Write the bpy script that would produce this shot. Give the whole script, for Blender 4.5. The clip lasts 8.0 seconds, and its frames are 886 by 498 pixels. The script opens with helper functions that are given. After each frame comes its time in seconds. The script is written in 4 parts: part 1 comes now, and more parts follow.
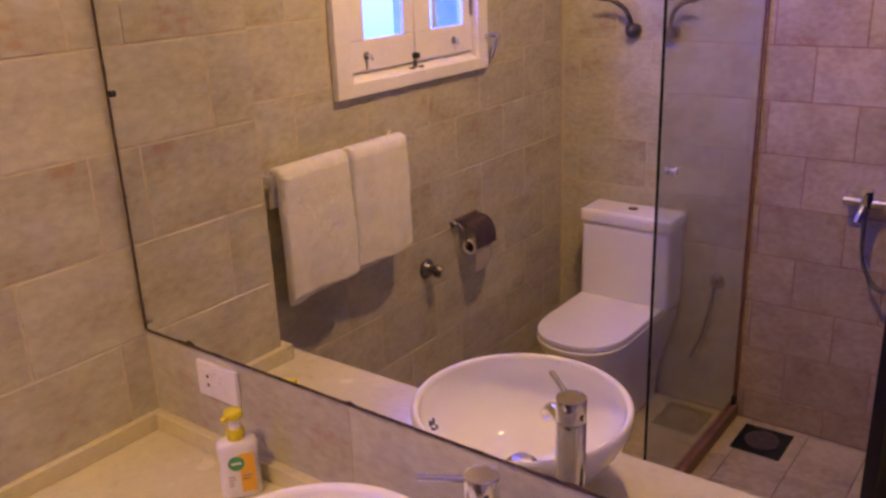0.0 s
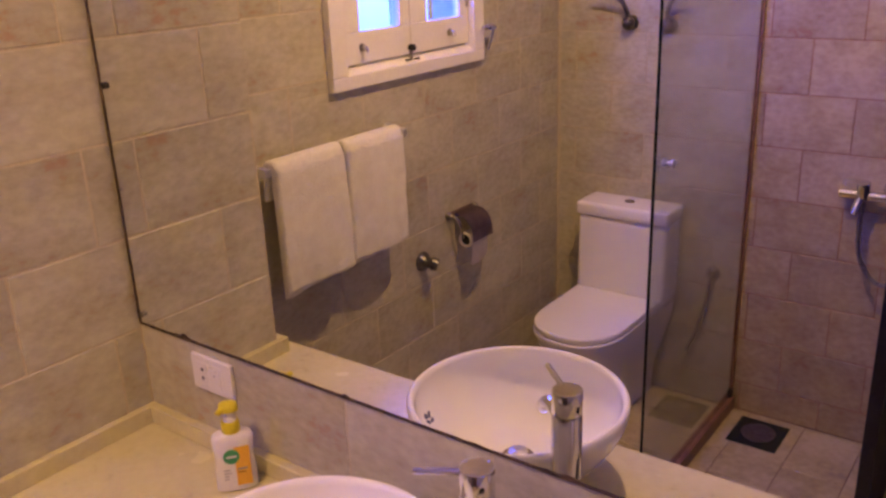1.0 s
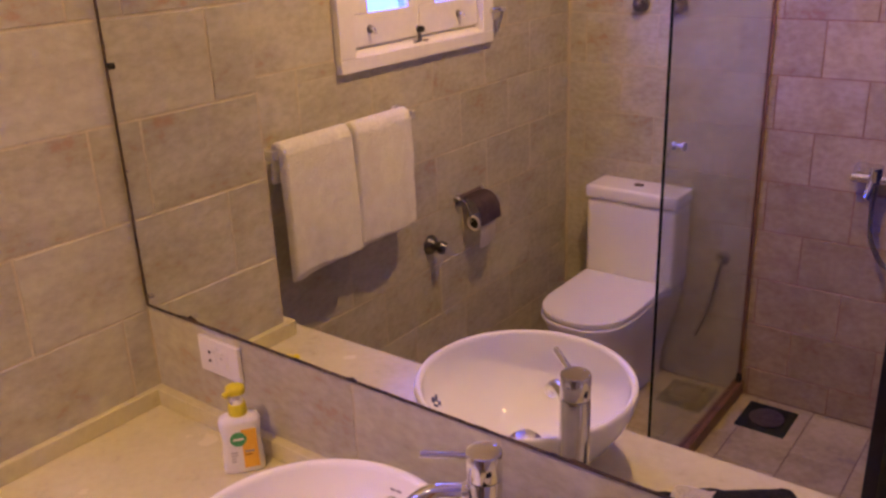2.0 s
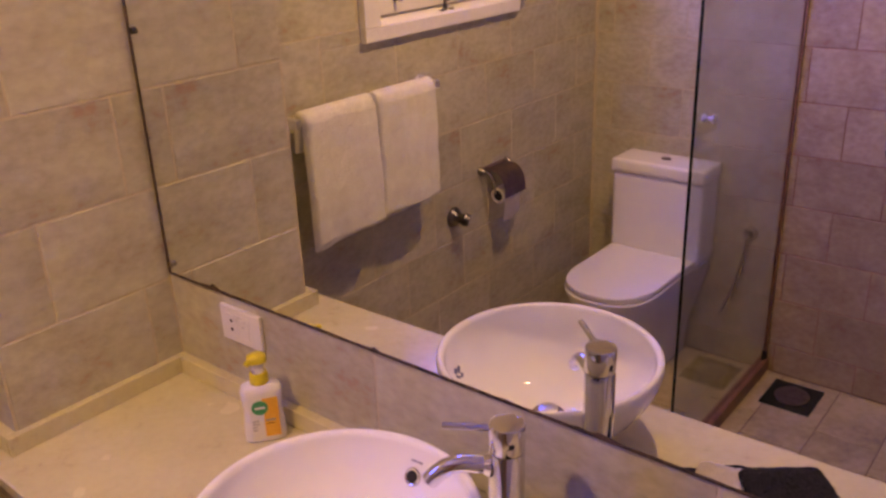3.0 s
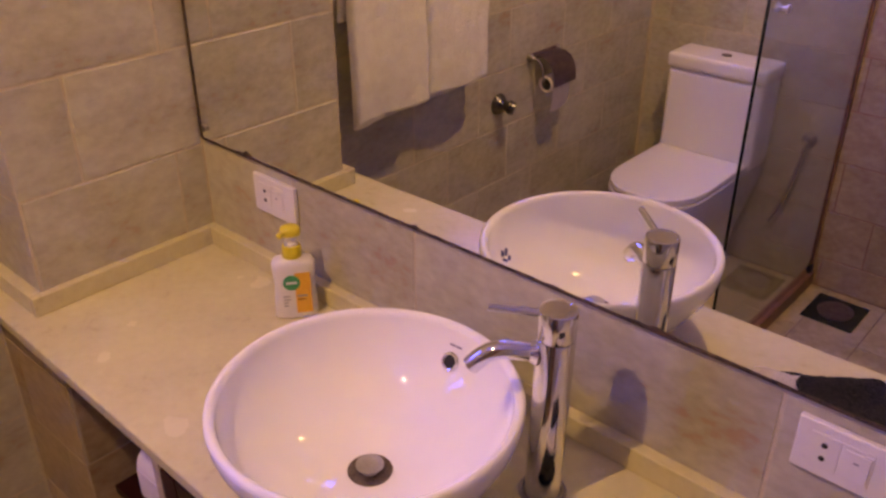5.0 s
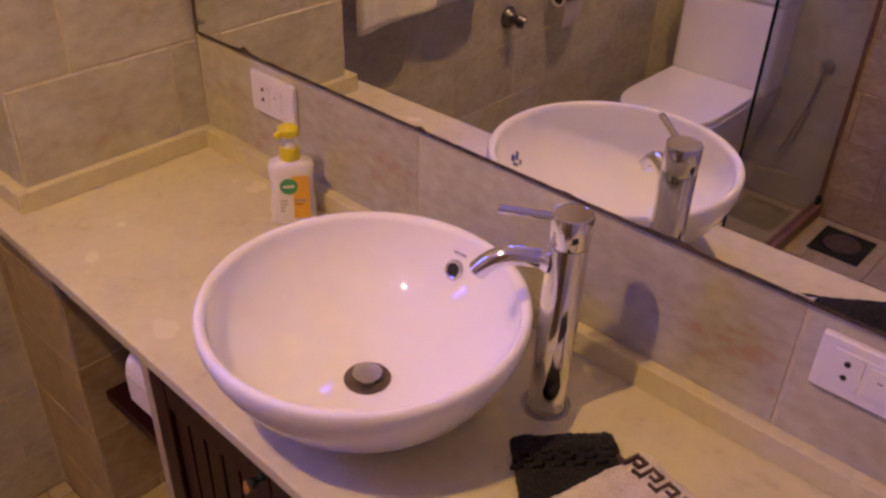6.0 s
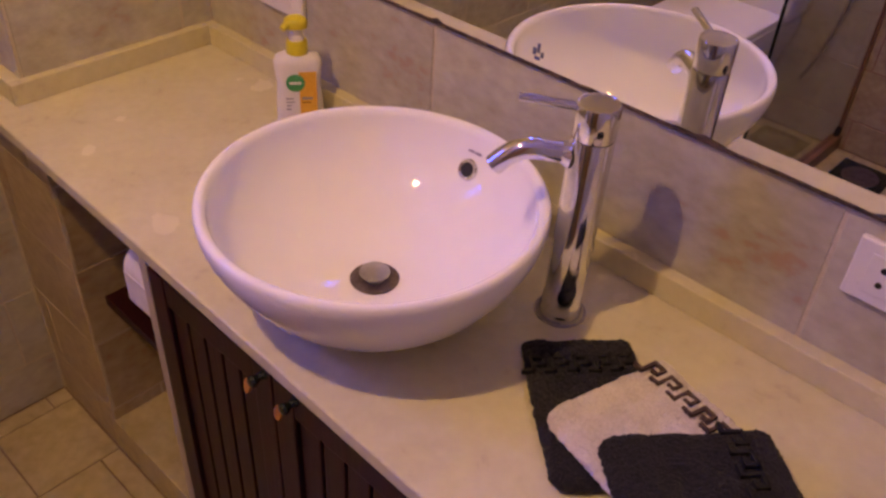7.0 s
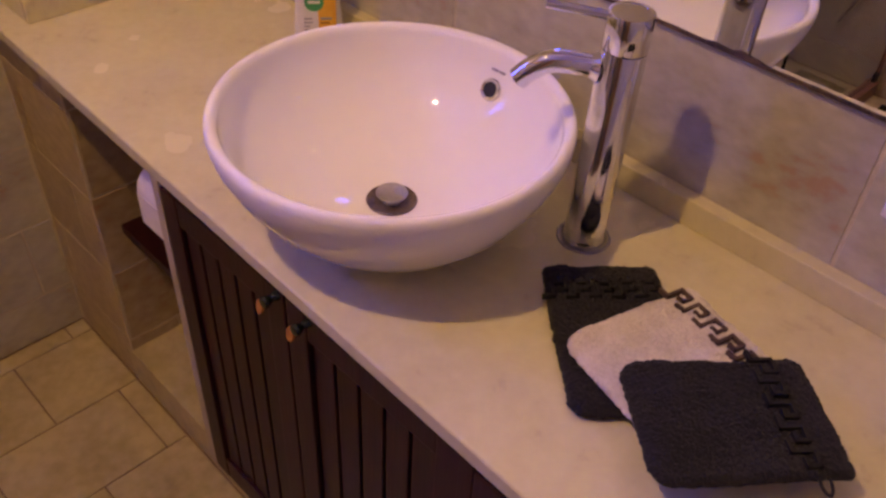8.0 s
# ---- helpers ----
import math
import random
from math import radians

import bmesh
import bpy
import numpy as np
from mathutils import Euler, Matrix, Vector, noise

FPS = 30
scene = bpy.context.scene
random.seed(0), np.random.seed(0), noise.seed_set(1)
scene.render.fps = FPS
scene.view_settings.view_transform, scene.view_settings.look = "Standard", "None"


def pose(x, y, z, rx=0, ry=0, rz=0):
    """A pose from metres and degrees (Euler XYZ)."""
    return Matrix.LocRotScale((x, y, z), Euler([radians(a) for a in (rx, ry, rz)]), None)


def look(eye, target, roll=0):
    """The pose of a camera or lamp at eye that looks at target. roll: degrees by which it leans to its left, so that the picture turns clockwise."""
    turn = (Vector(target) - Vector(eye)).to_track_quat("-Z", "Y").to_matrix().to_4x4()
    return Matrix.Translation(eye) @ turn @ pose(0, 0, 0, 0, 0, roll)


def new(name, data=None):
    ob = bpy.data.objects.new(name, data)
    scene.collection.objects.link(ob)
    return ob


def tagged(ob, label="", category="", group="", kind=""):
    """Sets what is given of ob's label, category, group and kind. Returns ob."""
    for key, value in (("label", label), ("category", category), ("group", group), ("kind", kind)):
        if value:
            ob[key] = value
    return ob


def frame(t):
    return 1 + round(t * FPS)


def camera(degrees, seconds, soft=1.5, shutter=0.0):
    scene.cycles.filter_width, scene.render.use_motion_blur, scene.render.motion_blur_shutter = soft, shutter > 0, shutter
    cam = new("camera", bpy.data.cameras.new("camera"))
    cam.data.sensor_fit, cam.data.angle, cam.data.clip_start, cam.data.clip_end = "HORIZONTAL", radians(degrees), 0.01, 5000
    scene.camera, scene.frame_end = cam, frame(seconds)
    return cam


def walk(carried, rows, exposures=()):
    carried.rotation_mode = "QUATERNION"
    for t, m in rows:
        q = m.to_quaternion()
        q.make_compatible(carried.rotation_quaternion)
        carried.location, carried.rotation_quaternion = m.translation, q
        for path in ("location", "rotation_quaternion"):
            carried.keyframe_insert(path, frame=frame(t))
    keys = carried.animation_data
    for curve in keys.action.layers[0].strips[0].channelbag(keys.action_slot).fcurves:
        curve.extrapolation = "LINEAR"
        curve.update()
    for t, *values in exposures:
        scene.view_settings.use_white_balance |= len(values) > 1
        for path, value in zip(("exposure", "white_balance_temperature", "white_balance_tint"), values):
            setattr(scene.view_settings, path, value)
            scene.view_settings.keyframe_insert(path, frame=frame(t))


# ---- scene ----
cam = camera(54.25, 8.0, soft=2.7)
PATH = [
    (0, (1.4689, -0.9005, 1.7913), (0.3789, 0.5229, 1.1621), -2.27),
    (0.5, (1.4677, -0.8985, 1.7882), (0.3817, 0.5263, 1.1550), -2.27),
    (1, (1.4669, -0.8950, 1.7872), (0.3852, 0.5286, 1.1442), -2.24),
    (1.5, (1.4642, -0.8913, 1.7858), (0.3823, 0.5254, 1.1280), -2.23),
    (3, (1.4483, -0.8743, 1.7672), (0.3307, 0.4799, 1.0413), -2.26),
    (3.5, (1.4339, -0.8664, 1.7576), (0.3038, 0.4565, 0.9941), -1.97),
    (4, (1.4157, -0.8551, 1.7378), (0.2799, 0.4370, 0.9315), -1.58),
    (4.5, (1.3985, -0.8462, 1.7178), (0.2694, 0.4173, 0.8582), -0.90),
    (6, (1.3494, -0.8145, 1.6312), (0.2979, 0.3669, 0.5783), 1.89),
    (6.5, (1.3386, -0.8097, 1.5962), (0.3172, 0.3416, 0.4821), 2.78),
    (7, (1.3311, -0.8071, 1.5628), (0.3338, 0.3108, 0.3941), 3.47),
    (7.5, (1.3319, -0.7978, 1.5342), (0.3400, 0.2722, 0.3171), 3.34),
    (8, (1.3314, -0.7990, 1.5126), (0.3491, 0.2407, 0.2620), 3.51),
]
walk(cam, [(t, look(eye, target, roll)) for t, eye, target, roll in PATH], [(0, 0.0), (3.0, 0.0), (4.5, -0.03), (6.0, -0.09), (7.0, -0.16), (8.0, -0.22)])

# ---- world and light ----
world = bpy.data.worlds.new("sky_world")
world.use_nodes = True
scene.world = world
wn = world.node_tree
sky = wn.nodes.new("ShaderNodeTexSky")
sky.sky_type = "NISHITA"
sky.sun_disc = False
sky.sun_elevation, sky.sun_rotation = radians(35), radians(200)
wn.links.new(sky.outputs[0], wn.nodes["Background"].inputs[0])
wn.nodes["Background"].inputs[1].default_value = 0.1


def lamp(name, kind, where, power, colour, size):
    d = bpy.data.lights.new(name, kind)
    d.energy, d.color = power, colour
    if kind == "AREA":
        d.shape, d.size, d.size_y = "RECTANGLE", size[0], size[1]
    else:
        d.shadow_soft_size = size
    ob = new(name, d)
    ob.matrix_basis = where
    return ob


# daylight of the open sky just outside the casement
lamp("window_daylight", "AREA", look((-0.45, -1.25, 1.84), (2.0, -1.25, 1.84)), 55, (0.020, 0.060, 1.0), (0.70, 0.90))
# one warm bulb under the ceiling
BULB = (0.62, -1.07, 2.48)
lamp("ceiling_bulb", "POINT", pose(*BULB), 60, (1.0, 0.572, 0.235), 0.034)


# ---- materials ----
def mat(name, a, b, scale=20.0, rough=0.5, bump=0.0, metal=0.0, stretch=(1, 1, 1), fine=6.0, coat=0.0, vary=0.0, c=None, sheen=0.0,
        rough_vary=0.08, bump_scale=None, spec=0.5):
    """Two-scale noise between the colours a and b (and stains of c), with bump and uneven gloss."""
    m = bpy.data.materials.new(name)
    m.use_nodes = True
    t = m.node_tree
    n, k = t.nodes, t.links
    p = n["Principled BSDF"]
    tc, mp = n.new("ShaderNodeTexCoord"), n.new("ShaderNodeMapping")
    mp.inputs["Scale"].default_value = stretch
    info = n.new("ShaderNodeObjectInfo")
    add = n.new("ShaderNodeVectorMath")
    add.operation = "MULTIPLY_ADD"
    comb = n.new("ShaderNodeCombineXYZ")
    for s_ in range(3):
        k.new(info.outputs["Random"], comb.inputs[s_])
    k.new(comb.outputs[0], add.inputs[0])
    add.inputs[1].default_value = (17.3, 9.1, 23.7)
    k.new(tc.outputs["Object"], add.inputs[2])
    k.new(add.outputs[0], mp.inputs[0])
    n1, n2 = n.new("ShaderNodeTexNoise"), n.new("ShaderNodeTexNoise")
    n1.inputs["Scale"].default_value, n2.inputs["Scale"].default_value = scale, scale * fine
    n1.inputs["Detail"].default_value, n2.inputs["Detail"].default_value = 4, 6
    for x in (n1, n2):
        k.new(mp.outputs[0], x.inputs["Vector"])
    mix = n.new("ShaderNodeMix")
    mix.data_type = "FLOAT"
    mix.inputs[0].default_value = 0.45
    k.new(n1.outputs[0], mix.inputs[2])
    k.new(n2.outputs[0], mix.inputs[3])
    ramp = n.new("ShaderNodeValToRGB")
    ramp.color_ramp.elements[0].position, ramp.color_ramp.elements[1].position = 0.40, 0.62
    ramp.color_ramp.elements[0].color, ramp.color_ramp.elements[1].color = (*a, 1), (*b, 1)
    if c:
        e = ramp.color_ramp.elements.new(0.33)
        e.color = (*c, 1)
    k.new(mix.outputs[0], ramp.inputs[0])
    out = ramp.outputs[0]
    if vary:
        hs = n.new("ShaderNodeHueSaturation")
        mr = n.new("ShaderNodeMapRange")
        mr.inputs[3].default_value, mr.inputs[4].default_value = 1 - vary, 1 + vary
        k.new(info.outputs["Random"], mr.inputs[0])
        k.new(mr.outputs[0], hs.inputs["Value"])
        k.new(out, hs.inputs["Color"])
        out = hs.outputs[0]
    k.new(out, p.inputs["Base Color"])
    rr = n.new("ShaderNodeMapRange")
    rr.inputs[3].default_value, rr.inputs[4].default_value = max(0.002, rough - rough_vary), min(1, rough + rough_vary)
    k.new(n1.outputs[0], rr.inputs[0])
    k.new(rr.outputs[0], p.inputs["Roughness"])
    p.inputs["Metallic"].default_value = metal
    p.inputs["Coat Weight"].default_value = coat
    p.inputs["Coat Roughness"].default_value = 0.06
    p.inputs["Sheen Weight"].default_value = sheen
    p.inputs["Specular IOR Level"].default_value = spec
    if bump:
        bp = n.new("ShaderNodeBump")
        bp.inputs["Distance"].default_value = bump
        src = mix.outputs[0]
        if bump_scale:
            n3 = n.new("ShaderNodeTexNoise")
            n3.inputs["Scale"].default_value, n3.inputs["Detail"].default_value = bump_scale, 3
            k.new(mp.outputs[0], n3.inputs["Vector"])
            src = n3.outputs[0]
        k.new(src, bp.inputs["Height"])
        k.new(bp.outputs[0], p.inputs["Normal"])
    return m


M_TILE = mat("beige_wall_tile", (0.430, 0.400, 0.285), (0.565, 0.548, 0.415), 8, 0.42, 0.0034, stretch=(0.8, 1.25, 1), fine=6, vary=0.05, c=(0.42, 0.305, 0.20), rough_vary=0.12)
# rust stains in the shower; on the lower pier its dark tone is shade
M_TILE_S = mat("rusty_shower_shaded_pier_tile", (0.38, 0.290, 0.155), (0.52, 0.425, 0.250), 8, 0.44, 0.0030, stretch=(0.85, 1.15, 1), fine=6, vary=0.06, c=(0.36, 0.205, 0.105), rough_vary=0.12)
M_GROUT = mat("cream_grout", (0.52, 0.46, 0.31), (0.62, 0.56, 0.39), 30, 0.8, 0.001)
M_GROUT_S = mat("rusty_shower_grout", (0.28, 0.135, 0.07), (0.45, 0.25, 0.14), 12, 0.8, 0.001)
M_FLOOR = mat("beige_floor_tile", (0.43, 0.355, 0.170), (0.58, 0.495, 0.265), 8, 0.38, 0.003, fine=5, vary=0.05, c=(0.33, 0.285, 0.17))
M_GROUT_F = mat("brown_floor_grout", (0.22, 0.15, 0.09), (0.32, 0.23, 0.14), 20, 0.85, 0.001)
M_STONE = mat("cream_marble", (0.620, 0.575, 0.335), (0.680, 0.638, 0.390), 9, 0.26, 0.0005, fine=7, c=(0.55, 0.490, 0.29), rough_vary=0.04)
M_PLASTER = mat("ceiling_paint", (0.74, 0.72, 0.68), (0.8, 0.78, 0.74), 10, 0.8, 0.0005)
M_PORC = mat("white_porcelain", (0.875, 0.86, 0.825), (0.895, 0.88, 0.845), 5, 0.014, 0.0, coat=0.0, rough_vary=0.001)
M_PLASTIC = mat("white_plastic", (0.78, 0.76, 0.72), (0.82, 0.80, 0.76), 20, 0.3, 0.0)
M_CHROME = mat("polished_chrome", (0.72, 0.72, 0.72), (0.80, 0.80, 0.80), 30, 0.09, 0.0, metal=1.0, rough_vary=0.04)
M_SATIN = mat("satin_chrome", (0.70, 0.70, 0.69), (0.80, 0.80, 0.79), 30, 0.34, 0.0, metal=0.75, rough_vary=0.05)
M_STEEL = mat("worn_steel", (0.26, 0.25, 0.23), (0.40, 0.38, 0.35), 40, 0.35, 0.0004, metal=1.0)
M_BLACK = mat("black_hole", (0.012, 0.011, 0.010), (0.02, 0.018, 0.016), 40, 0.6)
M_MAHOG = mat("dark_mahogany", (0.017, 0.0024, 0.0048), (0.036, 0.0058, 0.0095), 14, 0.40, 0.0008, stretch=(3, 3, 0.25), fine=5, vary=0.12, spec=0.25)
M_OAK = mat("amber_wood", (0.34, 0.13, 0.03), (0.46, 0.20, 0.05), 30, 0.22, 0.0)
M_BOARD = mat("cream_board", (0.44, 0.37, 0.26), (0.52, 0.45, 0.33), 30, 0.5, 0.0)
M_PAINT = mat("white_window_paint", (0.82, 0.80, 0.75), (0.88, 0.86, 0.81), 12, 0.4, 0.0006)
M_TERRY = mat("cream_terry", (0.80, 0.775, 0.635), (0.89, 0.875, 0.75), 26, 0.95, 0.0050, fine=9, sheen=0.3, bump_scale=190)
M_GREY = mat("charcoal_terry", (0.005, 0.0045, 0.0065), (0.015, 0.0135, 0.0165), 22, 0.95, 0.0018, fine=9, sheen=0.05, bump_scale=600)
M_BEIGE = mat("beige_terry", (0.60, 0.55, 0.46), (0.76, 0.71, 0.62), 34, 0.95, 0.0014, fine=9, sheen=0.3, bump_scale=600)
M_KEYD = mat("black_key_weave", (0.003, 0.003, 0.004), (0.006, 0.006, 0.007), 60, 0.75, 0.001)
M_KEYB = mat("brown_key_weave", (0.07, 0.045, 0.04), (0.12, 0.08, 0.07), 60, 0.85, 0.001)
M_PAPER = mat("white_paper", (0.74, 0.70, 0.66), (0.82, 0.78, 0.74), 40, 0.9, 0.001)
M_YELLOW = mat("yellow_plastic", (0.66, 0.57, 0.02), (0.76, 0.66, 0.03), 30, 0.32)
M_ORANGE = mat("amber_label", (0.80, 0.42, 0.03), (0.88, 0.52, 0.06), 30, 0.4)
M_GREEN = mat("green_label", (0.05, 0.30, 0.10), (0.09, 0.42, 0.16), 60, 0.4)
M_BARS = mat("grey_print", (0.30, 0.28, 0.30), (0.38, 0.36, 0.38), 60, 0.5)
M_BLUE = mat("blue_print", (0.05, 0.06, 0.14), (0.10, 0.11, 0.22), 60, 0.4)
M_SEAL = mat("blackened_sealant", (0.018, 0.012, 0.009), (0.12, 0.075, 0.05), 60, 0.7, 0.002)
M_BROWNK = mat("brown_threshold", (0.18, 0.085, 0.045), (0.30, 0.15, 0.08), 14, 0.4, 0.001)
M_COVER = mat("brown_metal_cover", (0.17, 0.12, 0.14), (0.26, 0.19, 0.21), 30, 0.4, 0.0, metal=0.5)
M_NAVY = mat("dark_navy_laminate", (0.012, 0.011, 0.020), (0.022, 0.020, 0.032), 12, 0.4)
M_RING = mat("dark_tarnished_ring", (0.10, 0.075, 0.065), (0.20, 0.16, 0.14), 60, 0.42, 0.0003, metal=0.6)
M_PLUG = mat("dull_plug_metal", (0.46, 0.45, 0.43), (0.58, 0.57, 0.55), 60, 0.32, 0.0002, metal=1.0)
M_DARKST = mat("dark_gooseneck_steel", (0.10, 0.095, 0.10), (0.22, 0.21, 0.22), 60, 0.3, 0.0, metal=0.9)
M_HOSE = mat("grey_steel_hose", (0.22, 0.2, 0.2), (0.4, 0.38, 0.38), 200, 0.3, 0.0008, metal=0.9)

M_MIRROR = bpy.data.materials.new("mirror_silver")
M_MIRROR.use_nodes = True
p_ = M_MIRROR.node_tree.nodes["Principled BSDF"]
p_.inputs["Base Color"].default_value = (0.86, 0.87, 0.86, 1)
p_.inputs["Metallic"].default_value, p_.inputs["Roughness"].default_value = 1.0, 0.0

M_GLASS = bpy.data.materials.new("smoky_clear_glass")
M_GLASS.use_nodes = True
p_ = M_GLASS.node_tree.nodes["Principled BSDF"]
p_.inputs["Base Color"].default_value = (0.74, 0.78, 0.80, 1)
p_.inputs["Transmission Weight"].default_value, p_.inputs["Roughness"].default_value, p_.inputs["IOR"].default_value = 1.0, 0.02, 1.45

M_GLOW = bpy.data.materials.new("glowing_bulb_glass")
M_GLOW.use_nodes = True
p_ = M_GLOW.node_tree.nodes["Principled BSDF"]
p_.inputs["Emission Color"].default_value, p_.inputs["Emission Strength"].default_value = (1.0, 0.78, 0.52, 1), 420.0

M_EDGE = mat("dark_glass_edge", (0.006, 0.010, 0.010), (0.014, 0.022, 0.02), 30, 0.15)


# ---- mesh helpers ----
def obj(name, bm, material, smooth=False):
    me = bpy.data.meshes.new(name)
    bm.normal_update()
    for e in bm.edges:
        e.smooth = len(e.link_faces) != 2 or e.calc_face_angle(0) < radians(48)
    bm.to_mesh(me)
    bm.free()
    me.materials.append(material)
    if smooth:
        me.polygons.foreach_set("use_smooth", [True] * len(me.polygons))
    return new(name, me)


def part(name, bm, material, parent=None, label="", smooth=False):
    ob = obj(name, bm, material, smooth)
    ob.parent = parent
    return tagged(ob, label=label)


def thing(name, label, category, group="", kind="", at=None):
    ob = new(name)
    ob.empty_display_size = 0.05
    if at is not None:
        ob.matrix_basis = at
    return tagged(ob, label, category, group, kind)


def box(lo, hi, bevel=0.0, seg=2, bm=None):
    out = bm or bmesh.new()
    r = bmesh.ops.create_cube(out, size=1)
    c = [(l + h) / 2 for l, h in zip(lo, hi)]
    d = [h - l for l, h in zip(lo, hi)]
    for v in r["verts"]:
        v.co = Vector([c[i] + v.co[i] * d[i] for i in range(3)])
    if bevel:
        es = {e for v in r["verts"] for e in v.link_edges}
        bmesh.ops.bevel(out, geom=list(es), offset=bevel, segments=seg, profile=0.7, affect="EDGES")
    return out


def lathe(profile, steps=48, bm=None, centre=(0, 0, 0), sx=1.0, sy=1.0):
    """Turned round z; profile of (radius, height), from the bottom to the top."""
    out = bm or bmesh.new()
    rings = []
    for r, z in profile:
        if r < 1e-5:
            rings.append([out.verts.new((centre[0], centre[1], centre[2] + z))])
        else:
            rings.append([out.verts.new((centre[0] + sx * r * math.cos(2 * math.pi * i / steps), centre[1] + sy * r * math.sin(2 * math.pi * i / steps), centre[2] + z)) for i in range(steps)])
    for a, b in zip(rings, rings[1:]):
        for i in range(steps):
            j = (i + 1) % steps
            if len(a) == 1 and len(b) == 1:
                continue
            if len(a) == 1:
                out.faces.new((a[0], b[i], b[j]))
            elif len(b) == 1:
                out.faces.new((a[i], a[j], b[0]))
            else:
                out.faces.new((a[i], a[j], b[j], b[i]))
    bmesh.ops.recalc_face_normals(out, faces=out.faces)
    return out


def tube(points, radius, steps=14, bm=None, caps=True, radii=None):
    """A round bar through the points."""
    out = bm or bmesh.new()
    pts = [Vector(p) for p in points]
    rings, side = [], None
    for i, p in enumerate(pts):
        d = (pts[min(i + 1, len(pts) - 1)] - pts[max(i - 1, 0)]).normalized()
        if side is None:
            side = d.orthogonal().normalized()
        side = (side - d * side.dot(d)).normalized()
        up = d.cross(side)
        r = radii[i] if radii else radius
        rings.append([out.verts.new(p + (side * math.cos(2 * math.pi * k / steps) + up * math.sin(2 * math.pi * k / steps)) * r) for k in range(steps)])
    for a, b in zip(rings, rings[1:]):
        for k in range(steps):
            out.faces.new((a[k], a[(k + 1) % steps], b[(k + 1) % steps], b[k]))
    if caps:
        out.faces.new(list(reversed(rings[0])))
        out.faces.new(rings[-1])
    bmesh.ops.recalc_face_normals(out, faces=out.faces)
    return out


def curve(points, n=8):
    """Catmull-Rom points through the given ones."""
    p = [Vector(q) for q in points]
    p = [p[0] * 2 - p[1]] + p + [p[-1] * 2 - p[-2]]
    res = []
    for i in range(1, len(p) - 2):
        for s in range(n):
            t = s / n
            a, b, c, d = p[i - 1], p[i], p[i + 1], p[i + 2]
            res.append(0.5 * ((2 * b) + (c - a) * t + (2 * a - 5 * b + 4 * c - d) * t * t + (3 * b - a - 3 * c + d) * t ** 3))
    res.append(p[-2])
    return res


def prism(outline, z0, z1, bevel=0.0, bm=None):
    """An outline in x and y, raised from z0 to z1."""
    out = bm or bmesh.new()
    lo = [out.verts.new((x, y, z0)) for x, y in outline]
    hi = [out.verts.new((x, y, z1)) for x, y in outline]
    fs = [out.faces.new(list(reversed(lo))), out.faces.new(hi)]
    for i in range(len(outline)):
        j = (i + 1) % len(outline)
        fs.append(out.faces.new((lo[i], lo[j], hi[j], hi[i])))
    bmesh.ops.recalc_face_normals(out, faces=fs)
    if bevel:
        es = [e for f in fs[:2] for e in f.edges]
        bmesh.ops.bevel(out, geom=es, offset=bevel, segments=3, profile=0.6, affect="EDGES")
    return out


# ---- the plan ----
X_WIN, Y_OPP, X_RIGHT, TOP = -0.2444, -2.1736, 2.15, 2.62
COUNTER, PIER_Y, PIER_X = 0.87, -0.356, 0.019
W0, W1, WZ0, WZ1 = -1.57, -0.92, 1.42, 2.24       # window opening
ROW, LONG, BASE = 0.1875, 0.292, 0.118               # wall tiles
TILE_T, JOINT = 0.008, 0.0035

# ---- large structure ----
floor = tagged(obj("floor", box((X_WIN - 0.2, Y_OPP - 0.2, -0.12), (X_RIGHT + 0.2, 0.2, -0.003)), M_GROUT_F), "beige rectangular floor tiles with brown joints", "floor", kind="structure")
ceiling = tagged(obj("ceiling", box((X_WIN - 0.2, Y_OPP - 0.2, TOP), (X_RIGHT + 0.2, 0.2, TOP + 0.1)), M_PLASTER), "plain white painted ceiling", "ceiling", kind="structure")
wall_mirror = tagged(obj("wall_mirror_side", box((X_WIN - 0.2, 0.0010, 0), (X_RIGHT + 0.2, 0.2, TOP)), M_GROUT), "beige tiled wall behind the washstand", "wall", kind="structure")
wall_opposite = tagged(obj("wall_opposite", box((X_WIN - 0.2, Y_OPP - 0.2, 0), (0.527, Y_OPP - 0.0010, TOP)), M_GROUT), "beige tiled wall behind the toilet", "wall", kind="structure")
wall_shower = tagged(obj("wall_shower", box((0.527, Y_OPP - 0.2, 0), (X_RIGHT + 0.2, Y_OPP - 0.0018, TOP)), M_GROUT_S), "beige tiled shower wall with rusty joints", "wall", kind="structure")
wb = bmesh.new()
XO = X_WIN - 0.0010
for lo, hi in (((XO - 0.16, Y_OPP, 0), (XO, W0, TOP)), ((XO - 0.16, W1, 0), (XO, 0, TOP)), ((XO - 0.16, W0, 0), (XO, W1, WZ0)), ((XO - 0.16, W0, WZ1), (XO, W1, TOP))):
    box(lo, hi, bm=wb)
wall_window = tagged(obj("wall_window_side", wb, M_GROUT), "beige tiled wall with a small white window", "wall", kind="structure")
wall_right = tagged(obj("wall_right", box((X_RIGHT, Y_OPP, 0), (X_RIGHT + 0.15, 0, TOP)), M_TILE), "plain beige wall", "wall", kind="structure")
pier = tagged(obj("wall_pier", box((XO, PIER_Y + 0.0010, 0), (PIER_X - 0.0010, 0.0010, TOP)), M_GROUT), "beige tiled pier beside the washstand", "wall", kind="structure")
